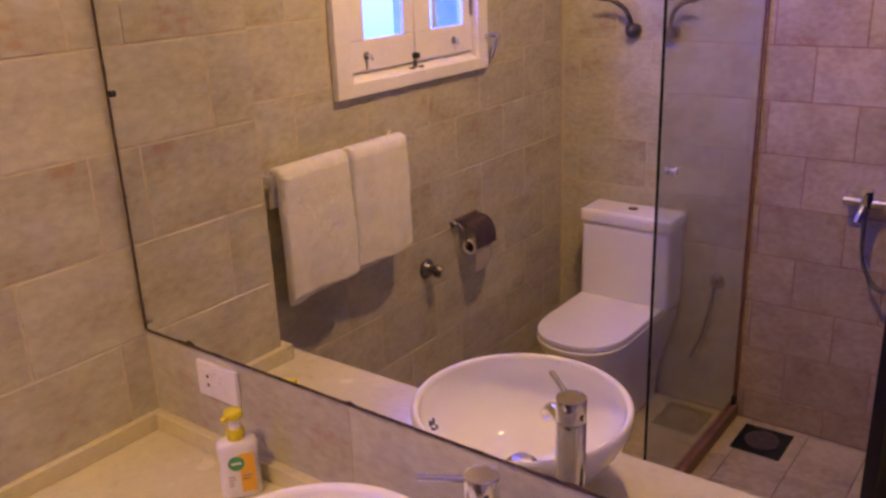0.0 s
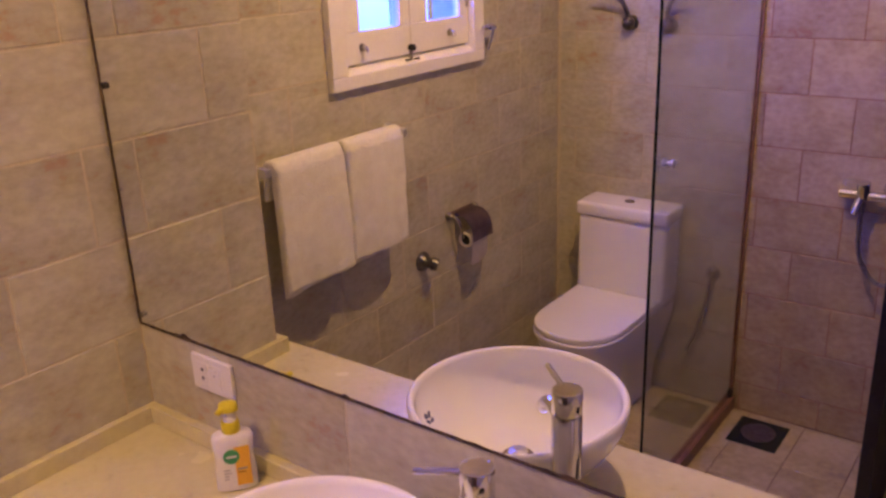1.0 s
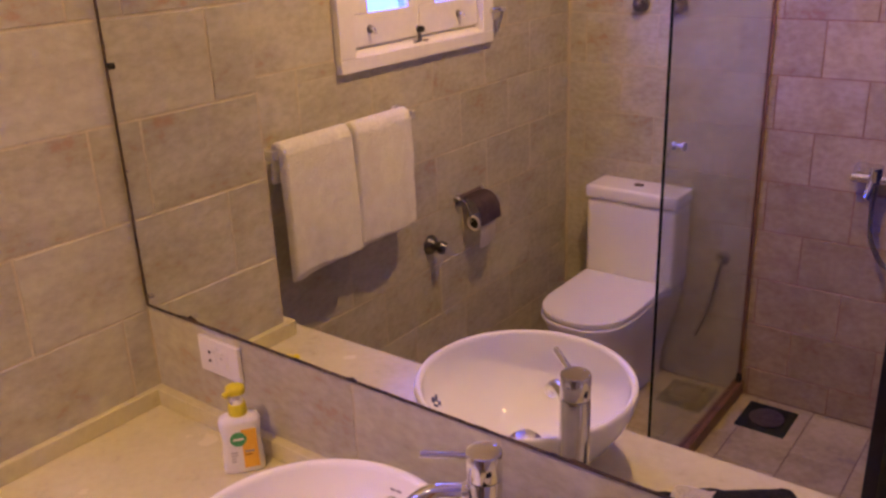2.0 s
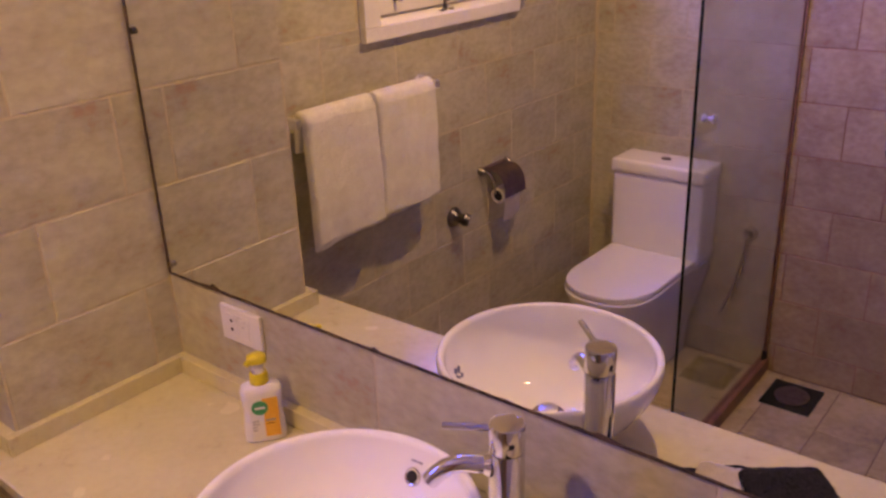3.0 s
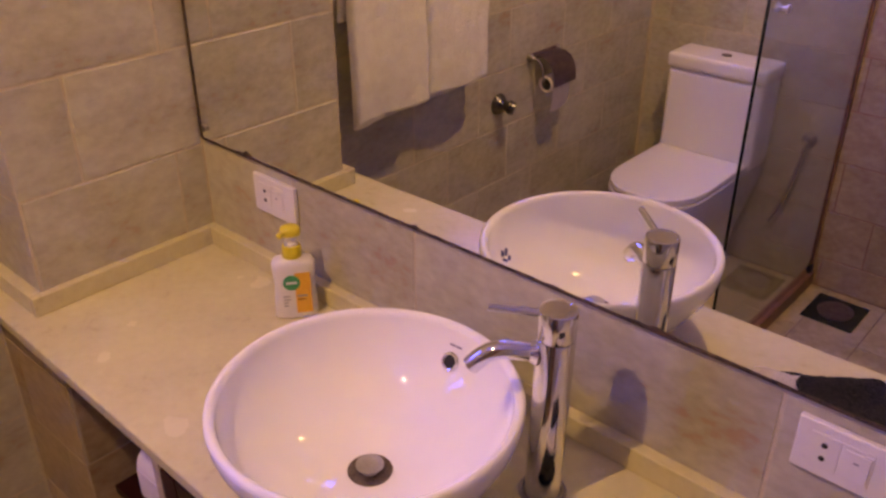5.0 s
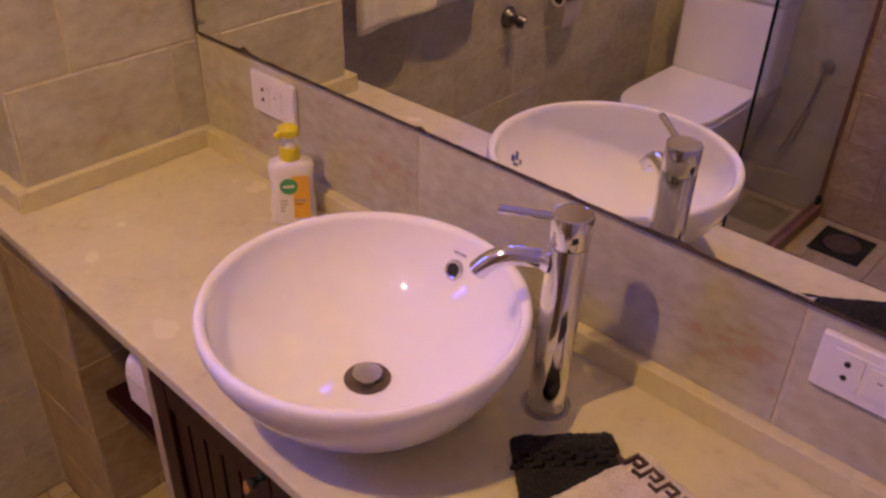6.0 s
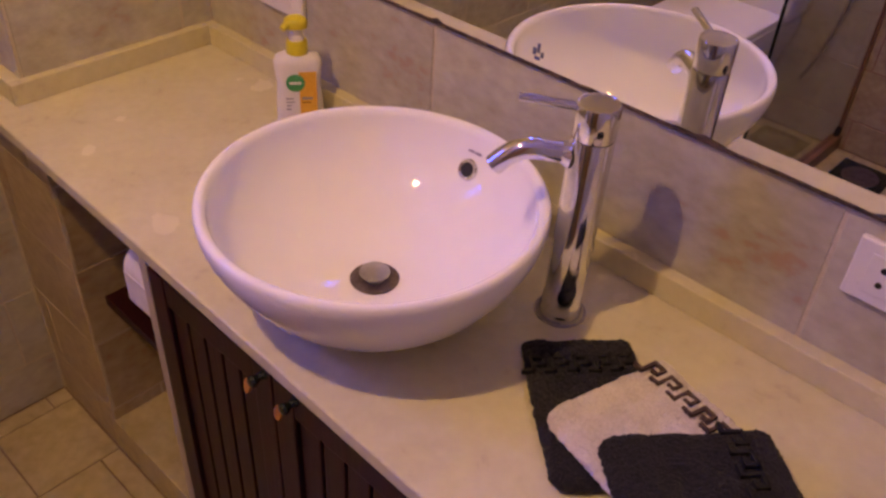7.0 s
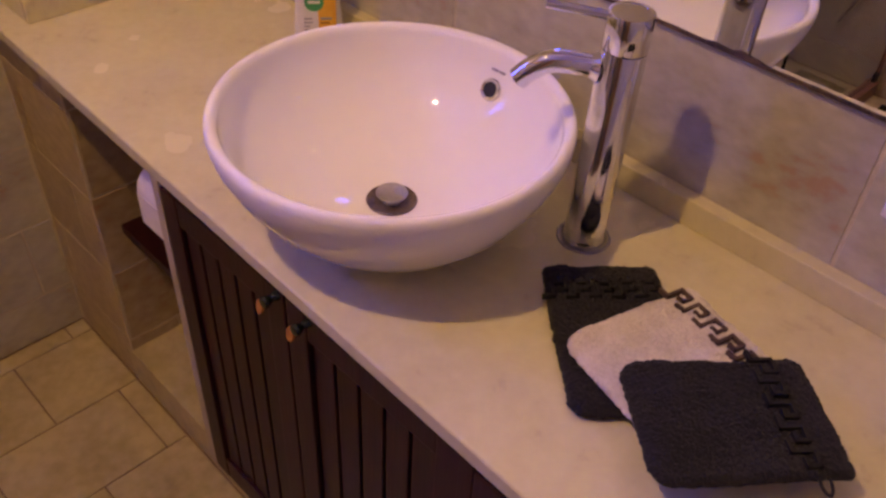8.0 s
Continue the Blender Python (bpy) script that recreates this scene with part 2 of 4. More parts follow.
plinth = tagged(obj("plinth", box((0.0, -0.357, 0), (X_RIGHT, 0.0, 0.100), 0.003), M_FLOOR), "low beige tiled plinth under the washstand", "plinth", kind="structure")

# ---- the washstand top ----
FRONT = lambda x: -0.418 - 0.018 * x
top_outline = [(X_WIN, FRONT(X_WIN)), (X_RIGHT, FRONT(X_RIGHT)), (X_RIGHT, 0.0), (PIER_X, 0.0), (PIER_X, PIER_Y), (X_WIN, PIER_Y)]
worktop = thing("washstand_top", "cream marble washstand top with a low upstand", "worktop")
part("slab", prism(top_outline, COUNTER - 0.022, COUNTER, 0.004), M_STONE, worktop)
part("upstand", box((PIER_X + 0.016, -0.020, COUNTER), (X_RIGHT, 0.0, COUNTER + 0.037), 0.003), M_STONE, worktop)
part("upstand", box((PIER_X, PIER_Y - 0.022, COUNTER), (PIER_X + 0.016, 0.0, COUNTER + 0.037), 0.003), M_STONE, worktop)
part("upstand", box((X_WIN, PIER_Y - 0.022, COUNTER), (PIER_X, PIER_Y, COUNTER + 0.037), 0.003), M_STONE, worktop)

# ---- mirror ----
MZ0, MZ1, MX0, MX1 = 1.089, 2.17, 0.028, 1.90
mirror = thing("wall_mirror", "large frameless wall mirror with blackened edges", "mirror")
part("mirror_glass", box((MX0, -0.005, MZ0), (MX1, -0.0005, MZ1)), M_MIRROR, mirror)


def edge_strip(a, b, wide, blots, seed, face=-0.0056):
    """An uneven dark bead along the mirror's edge, from a to b in x and z; blots: (place, length, height)."""
    rng = random.Random(seed)
    n = 180
    bm = bmesh.new()
    pa, pb = Vector((a[0], face, a[1])), Vector((b[0], face, b[1]))
    d = (pb - pa).normalized()
    inn = Vector((-d.z, 0, d.x)) if d.x > 0.5 else Vector((1, 0, 0))
    rows_ = []
    for i in range(n + 1):
        s = i / n
        p = pa.lerp(pb, s)
        h = wide * (0.75 + 0.5 * noise.noise((s * 40, seed, 0)) + 0.35 * rng.random())
        for place, length, height in blots:
            u = (s - place) / length
            if abs(u) < 1:
                h += height * (1 - abs(u)) * (0.15 + 1.5 * rng.random())
        h = max(h, 0.0008)
        rows_.append([bm.verts.new(p - inn * 0.002), bm.verts.new(p - inn * 0.002 + Vector((0, -0.0012, 0))), bm.verts.new(p + inn * h + Vector((0, -0.0010, 0))), bm.verts.new(p + inn * h)])
    for q, r in zip(rows_, rows_[1:]):
        for k in range(3):
            bm.faces.new((q[k], q[k + 1], r[k + 1], r[k]))
    bmesh.ops.recalc_face_normals(bm, faces=bm.faces)
    return bm


span = MX1 - MX0
part("bottom_edge", edge_strip((MX0, MZ0), (MX1, MZ0), 0.0017, ((0.135 / span, 0.018, 0.006), (0.550 / span, 0.006, 0.004), (0.803 / span, 0.006, 0.006), (0.965 / span, 0.010, 0.006), (0.930 / span, 0.005, 0.003), (1.22 / span, 0.012, 0.0015)), 3), M_SEAL, mirror, "blackened silvering along the lower edge")
part("side_edge", edge_strip((MX0, MZ0), (MX0, MZ1), 0.0023, ((0.36, 0.006, 0.002),), 5), M_SEAL, mirror)
for cx, cz in ((0.043, 1.112), (0.043, 1.560)):
    part("clip", tube([(cx, -0.004, cz), (cx, -0.010, cz)], 0.006, 12), M_BLACK if cz > 1.2 else M_STEEL, mirror, "dull steel mirror clip")
part("clip", tube([(0.038, -0.004, 1.365), (0.038, -0.007, 1.365)], 0.003, 10), M_STEEL, mirror)

RES_X, RES_Z = 0.751, 1.108
for bx, bz, bw, bh in ((RES_X - 0.005, RES_Z, 0.005, 0.009), (RES_X + 0.001, RES_Z + 0.005, 0.004, 0.012), (RES_X + 0.007, RES_Z - 0.002, 0.004, 0.007), (RES_X, RES_Z - 0.008, 0.008, 0.004)):
    part("residue", box((bx - bw / 2, -0.0056, bz - bh / 2), (bx + bw / 2, -0.0051, bz + bh / 2)), M_BLUE, mirror, "bluish sticker residue")


# ---- sockets ----
def socket(x):
    s = thing("wall_socket", "white plastic wall socket plate with a two-pin outlet and a switch", "socket", "sockets under the mirror", at=pose(x, -0.0005, 1.0305))
    w, h = 0.113, 0.0715
    part("plate", box((-w / 2, -0.009, -h / 2), (w / 2, 0, h / 2), 0.0035, 3), M_PLASTIC, s)
    for cx in (-0.0235, 0.012):
        part("module", box((cx - 0.0165, -0.0102, -0.023), (cx + 0.0165, -0.008, 0.023), 0.001), M_PLASTIC, s)
    for dz in (-0.009, 0.009):
        part("pin_hole", lathe([(0.0, 0), (0.0036, 0), (0.0036, 0.0006), (0, 0.0006)], 10, centre=(0, 0, 0)), M_BLACK, s).matrix_basis = pose(-0.0235, -0.0102, dz, 90, 0, 0)
    part("rocker", box((-0.002, -0.0118, -0.018), (0.026, -0.010, 0.018), 0.0012), M_PLASTIC, s)
    part("switch_mark", box((0.009, -0.0123, 0.004), (0.015, -0.0117, 0.006)), M_BARS, s)
    return s


socket(0.2385)
socket(1.2305)

# ---- basin ----
BX, BY = 0.7436, -0.2682
basin = thing("vessel_basin", "round white porcelain vessel basin on the washstand top", "basin", at=pose(BX, BY, COUNTER))
outer = [(0.0, 0.0), (0.070, 0.0), (0.080, 0.003), (0.108, 0.014), (0.137, 0.035), (0.161, 0.061), (0.179, 0.089), (0.1885, 0.109), (0.1922, 0.122), (0.1932, 0.131), (0.1925, 0.1365), (0.190, 0.1395), (0.186, 0.1402), (0.182, 0.138), (0.1795, 0.134)]
inner = [(0.1795 * math.sin(a_), 0.0195 + 0.1145 * (1 - math.cos(a_))) for a_ in [radians(88 - 2 * k_) for k_ in range(44)]] + [(0.0, 0.0195)]
part("bowl", lathe([(r_ * 1.022, z_ * 1.075) for r_, z_ in outer + inner], 144), M_PORC, basin, smooth=True)
drain = part("drain_ring", lathe([(0.010, 0.0210), (0.0285, 0.0212), (0.0298, 0.0240), (0.0288, 0.0250), (0.0270, 0.0242), (0.020, 0.0230), (0.010, 0.0226)], 40), M_RING, basin, "tarnished steel drain ring", smooth=True)
part("drain_plug", lathe([(0.0110, 0.0226), (0.0110, 0.0315), (0.0172, 0.0320), (0.0186, 0.0332), (0.0182, 0.0346), (0.012, 0.0360), (0.0, 0.0366)], 32), M_PLUG, drain, "brushed pop-up plug", smooth=True)
# overflow in the wall next to the tap
od = Vector((-0.06, 0.99, 0)).normalized()
tilt = Matrix.Translation(Vector((od.x * 0.1690, od.y * 0.1690, 0.1000))) @ (Vector((-od.x, -od.y, 0.575)).to_track_quat("Z", "Y").to_matrix().to_4x4())
ring = part("overflow_ring", lathe([(0.0090, -0.003), (0.0095, 0.0018), (0.0122, 0.0026), (0.0140, 0.0010), (0.0140, -0.004)], 28), M_CHROME, basin, "chrome overflow ring", smooth=True)
ring.matrix_basis = tilt
part("overflow_hole", lathe([(0.0, 0.0006), (0.0092, 0.0006), (0.0092, -0.001), (0.0, -0.001)], 24), M_BLACK, ring)
for i, (a, b) in enumerate(((-0.010, -0.001), (0.001, 0.010))):
    bar = part("maker_mark", box((a, -0.0015, -0.0005), (b, 0.0015, 0.0005)), M_BARS, basin)
    bar.matrix_basis = tilt @ pose(0.003, 0.024, 0.0034, 10, 0, 0)

# ---- tap ----
TX, TY = 0.9185, -0.1265
tap = thing("basin_tap", "tall polished chrome basin mixer tap with a lever", "tap", at=pose(TX, TY, COUNTER, 0, -0.8, 219))
part("body", lathe([(0.0, 0.0), (0.0258, 0.0), (0.0262, 0.003), (0.0245, 0.0065), (0.0234, 0.012), (0.0232, 0.2405), (0.0226, 0.2420)], 56), M_CHROME, tap, smooth=True)
part("cap", lathe([(0.0226, 0.2428), (0.0233, 0.2440), (0.0233, 0.2790), (0.0226, 0.2805), (0.0205, 0.2806), (0.0200, 0.2798), (0.0, 0.2798)], 56), M_CHROME, tap, smooth=True)
part("spout", tube(curve([(0.018, 0, 0.2190), (0.040, 0, 0.2205), (0.060, 0, 0.2208), (0.074, 0, 0.2175), (0.088, 0, 0.2080), (0.0990, 0, 0.1960)], 6), 0.0118, 24), M_CHROME, tap, smooth=True)
part("spout_collar", tube([(0.0215, 0, 0.2192), (0.0265, 0, 0.2195), (0.0300, 0, 0.2197)], 0.0118, 24, radii=(0.0165, 0.0140, 0.0119)), M_CHROME, tap, smooth=True)
part("spout_mouth", tube([(0.0992, 0, 0.1958), (0.0999, 0, 0.1950)], 0.0092, 16), M_BLACK, tap)
part("lever", tube([(0.020, 0, 0.2745), (0.0810, 0, 0.2795), (0.0818, 0, 0.2796)], 0.0049, 16), M_CHROME, tap, smooth=True)
part("cap_seam", tube([(0, 0, 0.2418), (0, 0, 0.2430)], 0.0226, 48), M_BLACK, tap)
part("base_seal", lathe([(0.0, 0.0), (0.0320, 0.0), (0.0310, 0.0016), (0.0280, 0.002)], 40), M_STEEL, tap, smooth=True)

# ---- soap bottle ----
soap = thing("soap_bottle", "white plastic hand soap pump bottle with a yellow pump", "soap bottle", at=pose(0.352, -0.067, COUNTER, 0, 0, 52))


def oval_stack(rows_, steps=40):
    """Rounded rectangles stacked up; rows of (height, half width, half depth, corner power)."""
    bm = bmesh.new()
    rings = []
    for z, a, b, p in rows_:
        rg = []
        for i in range(steps):
            t = 2 * math.pi * i / steps
            c, s_ = math.cos(t), math.sin(t)
            rg.append(bm.verts.new((a * math.copysign(abs(c) ** (2 / p), c), b * math.copysign(abs(s_) ** (2 / p), s_), z)))
        rings.append(rg)
    for q, r in zip(rings, rings[1:]):
        for i in range(steps):
            bm.faces.new((q[i], q[(i + 1) % steps], r[(i + 1) % steps], r[i]))
    bm.faces.new(list(reversed(rings[0])))
    bm.faces.new(rings[-1])
    bmesh.ops.recalc_face_normals(bm, faces=bm.faces)
    return bm


part("bottle", oval_stack([(0.0, 0.030, 0.016, 3.5), (0.003, 0.0365, 0.020, 3.5), (0.03, 0.0360, 0.0202, 3.5), (0.062, 0.0330, 0.0198, 3.5), (0.088, 0.0355, 0.0204, 3.5), (0.099, 0.0365, 0.0204, 3.2), (0.107, 0.0335, 0.0185, 3.0), (0.112, 0.022, 0.015, 2.4), (0.114, 0.012, 0.012, 2)]), M_PLASTIC, soap, smooth=True)
part("collar", lathe([(0.0, 0.1135), (0.0160, 0.1135), (0.0166, 0.116), (0.0160, 0.130), (0.0142, 0.1345), (0.0, 0.135)], 32), M_YELLOW, soap, smooth=True)
part("stem", lathe([(0.0118, 0.1345), (0.0115, 0.140), (0.0088, 0.1415), (0.0085, 0.1545)], 20), M_PLASTIC, soap, smooth=True)
part("pump_head", oval_stack([(0.1525, 0.0120, 0.0110, 2.2), (0.1540, 0.0165, 0.0140, 2.4), (0.1600, 0.0175, 0.0148, 2.5), (0.1660, 0.0162, 0.0135, 2.4), (0.1695, 0.0110, 0.0095, 2.1), (0.1705, 0.004, 0.004, 2)]), M_YELLOW, soap, smooth=True)
part("nozzle", tube([(-0.008, -0.006, 0.1605), (-0.0165, -0.0145, 0.1600), (-0.0195, -0.0175, 0.1575)], 0.0052, 14), M_YELLOW, soap, smooth=True)
label = part("label", box((0.0005, -0.0206, 0.012), (0.0270, -0.0192, 0.090), 0.0004), M_ORANGE, soap, "amber printed label")
part("roundel", tube([(-0.005, -0.0198, 0.072), (-0.005, -0.0213, 0.072)], 0.0142, 32), M_GREEN, soap, "green roundel")
part("roundel_bar", box((-0.014, -0.0217, 0.0700), (0.004, -0.0209, 0.0742)), M_PLASTIC, soap)
part("print_bar", box((0.0035, -0.0212, 0.044), (0.0200, -0.0204, 0.0475)), M_BARS, label)
part("print_bar", box((0.0035, -0.0212, 0.038), (0.0170, -0.0204, 0.040)), M_OAK, label)
for i in range(4):
    part("print_bar", box((-0.0205, -0.0200, 0.026 + i * 0.006), (-0.007 - 0.002 * (i % 2), -0.0190, 0.0282 + i * 0.006)), M_BARS, soap)


# ---- wash mitts ----
def key_band(length, wide, line, lift):
    """A running square-key border along x, as thin raised lines."""
    bm = bmesh.new()
    n = max(3, round(length / (wide * 1.2)))
    step = length / n
    h, w = wide / 2, line
    for i in range(n):
        x0 = -length / 2 + i * step
        q0, q1, q2, q3 = x0 + step * 0.14, x0 + step * 0.72, x0 + step * 0.43, x0 - step * 0.28
        segs = (((q0, -h), (q0, h)), ((q0, h), (q1, h)), ((q1, h), (q1, -h * 0.1)), ((q1, -h * 0.1), (q2, -h * 0.1)), ((q3, -h), (q0, -h)))
        for (ax, ay), (bx, by) in segs:
            box((min(ax, bx) - w / 2, min(ay, by) - w / 2, lift - 0.004), (max(ax, bx) + w / 2, max(ay, by) + w / 2, lift + 0.0016), bm=bm)
    return bm


def mitt(x, y, z, turn, wide, long, material, key, label, seed, tilt=(0, 0)):
    """A terry wash mitt lying flat: x across, y towards the cuff."""
    m = thing("wash_mitt", label, "wash mitt", "wash mitts by the tap", at=pose(x, y, z, tilt[0], tilt[1], turn))
    rng = random.Random(seed)
    nx, ny, th = 84, 116, 0.0115
    bm = bmesh.new()
    grid = {}
    for side in (0, 1):
        for i in range(nx + 1):
            for j in range(ny + 1):
                u, v = i / nx * 2 - 1, j / ny * 2 - 1
                edge = min(1 - abs(u), 1 - abs(v))
                rim = (i in (0, nx)) or (j in (0, ny))
                if side and rim:
                    grid[side, i, j] = grid[0, i, j]
                    continue
                rc = 0.020 if v < 0 else 0.010
                ex, ey = max(0.0, abs(u) * wide / 2 - wide / 2 + rc), max(0.0, abs(v) * long / 2 - long / 2 + rc)
                pull = 1 - max(ex, ey) / math.hypot(ex, ey) if ex > 0 and ey > 0 else 0.0
                px = (u * wide / 2 - math.copysign(ex * pull, u)) * (1 + 0.02 * math.sin(3 * v + seed)) + 0.0016 * noise.noise((v * 9, seed, u)) + (0.0016 * (rng.random() - 0.5) if rim else 0)
                py = v * long / 2 - math.copysign(ey * pull, v) + 0.0016 * noise.noise((u * 9, seed + 5, v)) + (0.0018 * (rng.random() - 0.5) if rim else 0)
                puff = min(1, (edge / 0.10)) ** 0.5
                wav = 0.0040 * noise.noise((u * 2.2, v * 2.2, seed)) + 0.0026 * rng.random()
                pz = th * 0.5 * (1 + (puff if side else -puff)) + (wav if side else 0)
                grid[side, i, j] = bm.verts.new((px, py, pz))
    for side in (0, 1):
        for i in range(nx):
            for j in range(ny):
                q = [grid[side, i, j], grid[side, i + 1, j], grid[side, i + 1, j + 1], grid[side, i, j + 1]]
                bm.faces.new(q if side else list(reversed(q)))
    bmesh.ops.recalc_face_normals(bm, faces=bm.faces)
    part("cloth", bm, material, m, smooth=True)
    band = part("key_border", key_band(wide * 0.96, 0.0200, 0.0034, th + 0.0040), key, m, "woven square-key border")
    band.matrix_basis = pose(0, long / 2 - (0.044 if key == M_KEYD else 0.028), 0)
    return m


mitt(1.044, -0.232, COUNTER + 0.001, 48.2, 0.128, 0.206, M_GREY, M_KEYD, "charcoal grey terry wash mitt with black key border", 1)
mitt(1.100, -0.226, COUNTER + 0.0145, -14, 0.128, 0.172, M_BEIGE, M_KEYB, "beige terry wash mitt with a brown key border", 2, (-1.5, 0))
c_mitt = mitt(1.187, -0.259, COUNTER + 0.0260, -39, 0.133, 0.182, M_GREY, M_KEYD, "charcoal terry wash mitt lying on top of the others", 3, (-2, 1))
part("hanging_loop", tube(curve([(0.064, 0.055, 0.007), (0.074, 0.056, 0.005), (0.079, 0.060, 0.004), (0.074, 0.064, 0.005), (0.064, 0.065, 0.007)], 5), 0.0016, 8), M_KEYD, c_mitt)


# ---- cabinet under the top ----
def cabinet(x0, x1, left_board, label, mid):
    f = lambda x: FRONT(x) + 0.026
    c = thing("base_cabinet", label, "cabinet", "cabinets under the washstand")
    z0, z1 = 0.235, COUNTER - 0.0225
    yf = f((x0 + x1) / 2)
    part("side_board", box((x0, yf - 0.018, z0), (x0 + 0.018, -0.001, z1), 0.001), M_BOARD if left_board else M_MAHOG, c, "cream edged side board" if left_board else "")
    part("side_board", box((x1 - 0.018, yf + 0.002, z0), (x1, -0.001, z1)), M_MAHOG, c)
    part("bottom_board", box((x0 + 0.018, yf + 0.004, z0), (x1 - 0.018, -0.001, z0 + 0.018)), M_MAHOG, c)
    part("toe_board", box((x0 + 0.004, yf + 0.080, 0.1005), (x1 - 0.004, yf + 0.096, z0 - 0.0005)), M_MAHOG, c)
    part("top_rail", box((x0 + 0.018, yf - 0.003, z1 - 0.010), (x1 - 0.001, yf + 0.02, z1), 0.0015), M_MAHOG, c)
    for n_, (a, b) in enumerate(((x0 + 0.019, mid - 0.0015), (mid + 0.0015, x1 - 0.0015))):
        d = part("door", box((a, yf - 0.001, z0 + 0.004), (b, yf + 0.012, z1 - 0.011)), M_MAHOG, c)
        zt, zb = z1 - 0.012, z0 + 0.004
        st = 0.036
        for nm, lo, hi in (("stile", (a, yf - 0.018, zb), (a + st, yf - 0.001, zt)), ("stile", (b - st, yf - 0.018, zb), (b, yf - 0.001, zt)),
                           ("rail", (a + st, yf - 0.017, zt - 0.045), (b - st, yf - 0.001, zt)), ("rail", (a + st, yf - 0.017, zb), (b - st, yf - 0.001, zb + 0.05))):
            part(nm, box(lo, hi, 0.0025, 2), M_MAHOG, d)
        n = 5
        w = (b - a - 2 * st) / n
        for k in range(n):
            part("plank", box((a + st + k * w + 0.0028, yf - 0.012, zb + 0.05), (a + st + (k + 1) * w - 0.0028, yf - 0.001, zt - 0.045), 0.002), M_MAHOG, d)
        kx = b - 0.012 if n_ == 0 else a + 0.042
        kn = part("knob", lathe([(0.0, 0), (0.009, 0), (0.0075, 0.004), (0.0055, 0.009), (0.008, 0.014), (0.0105, 0.018), (0.009, 0.022), (0.0, 0.0235)], 24), M_EDGE, d, "glossy black knob with an amber plate", smooth=True)
        kn.matrix_basis = pose(kx, yf - 0.018, zt - 0.010, 90, 0, 0) @ Matrix.Diagonal((0.72, 0.72, 0.9, 1))
        fc = part("knob_face", lathe([(0.0, 0.0), (0.0100, 0.0), (0.0108, 0.0015), (0.0100, 0.0030), (0.0, 0.0040)], 24, sx=0.62), M_OAK, d, smooth=True)
        fc.matrix_basis = pose(kx - 0.010, yf - 0.034, zt - 0.024, 78, 0, 0)
    return c


cabinet(0.456, 1.020, True, "dark mahogany washstand cabinet with two grooved doors", 0.738)
cabinet(1.023, 1.560, False, "dark mahogany washstand cabinet beside the first one", 1.29)

# ---- niche beside the cabinet ----
shelf = thing("niche_shelf", "dark brown wooden shelf in the niche under the washstand", "shelf")
part("board", box((0.0005, -0.312, 0.405), (0.4555, -0.001, 0.427), 0.002), M_MAHOG, shelf)
roll = thing("spare_paper_roll", "white toilet paper roll on a holder by the cabinet", "toilet paper", at=pose(0.396, -0.366, 0.748, 0, 90, 0) @ Matrix.Diagonal((0.86, 0.86, 0.9, 1)))
part("roll", lathe([(0.018, -0.045), (0.043, -0.045), (0.0445, -0.040), (0.0445, 0.040), (0.043, 0.045), (0.018, 0.045), (0.018, -0.045)], 40), M_PAPER, roll, smooth=True)
part("sheet", box((-0.001, -0.0455, -0.043), (0.062, -0.0442, 0.043), 0.0004), M_PAPER, roll)
part("spindle", tube([(0, 0, -0.052), (0, 0, 0.0668)], 0.009, 14), M_BLACK, roll)

# ---- window ----
window = tagged(thing("window_1", "small white painted casement window with two closed leaves", "window"), kind="structure")
FX = X_WIN
FY0, FY1, FZ0, FZ1 = -1.618, -0.868, 1.389, 2.275          # outer edges of the frame
IY0, IY1, IZ0, IZ1 = -1.560, -0.932, 1.428, 2.215          # its inner edges
for lo, hi in (((FX - 0.03, FY0, FZ0), (FX + 0.022, FY1, IZ0)), ((FX - 0.03, FY0, IZ1), (FX + 0.022, FY1, FZ1)),
               ((FX - 0.03, FY0, IZ0), (FX + 0.022, IY0, IZ1)), ((FX - 0.03, IY1, IZ0), (FX + 0.022, FY1, IZ1))):
    part("frame_bar", box(lo, hi, 0.004, 2), M_PAINT, window)
sill = bmesh.new()
vs = [sill.verts.new(p) for p in ((FX - 0.03, IY0, 1.452), (FX + 0.012, IY0, 1.4285), (FX + 0.012, IY1, 1.4285), (FX - 0.03, IY1, 1.452), (FX - 0.03, IY0, 1.42), (FX + 0.012, IY0, 1.42), (FX + 0.012, IY1, 1.42), (FX - 0.03, IY1, 1.42))]
for q in ((0, 1, 2, 3), (7, 6, 5, 4), (0, 4, 5, 1), (2, 6, 7, 3), (1, 5, 6, 2), (3, 7, 4, 0)):
    sill.faces.new([vs[i] for i in q])
bmesh.ops.recalc_face_normals(sill, faces=sill.faces)
part("window_sill", sill, M_PAINT, window)
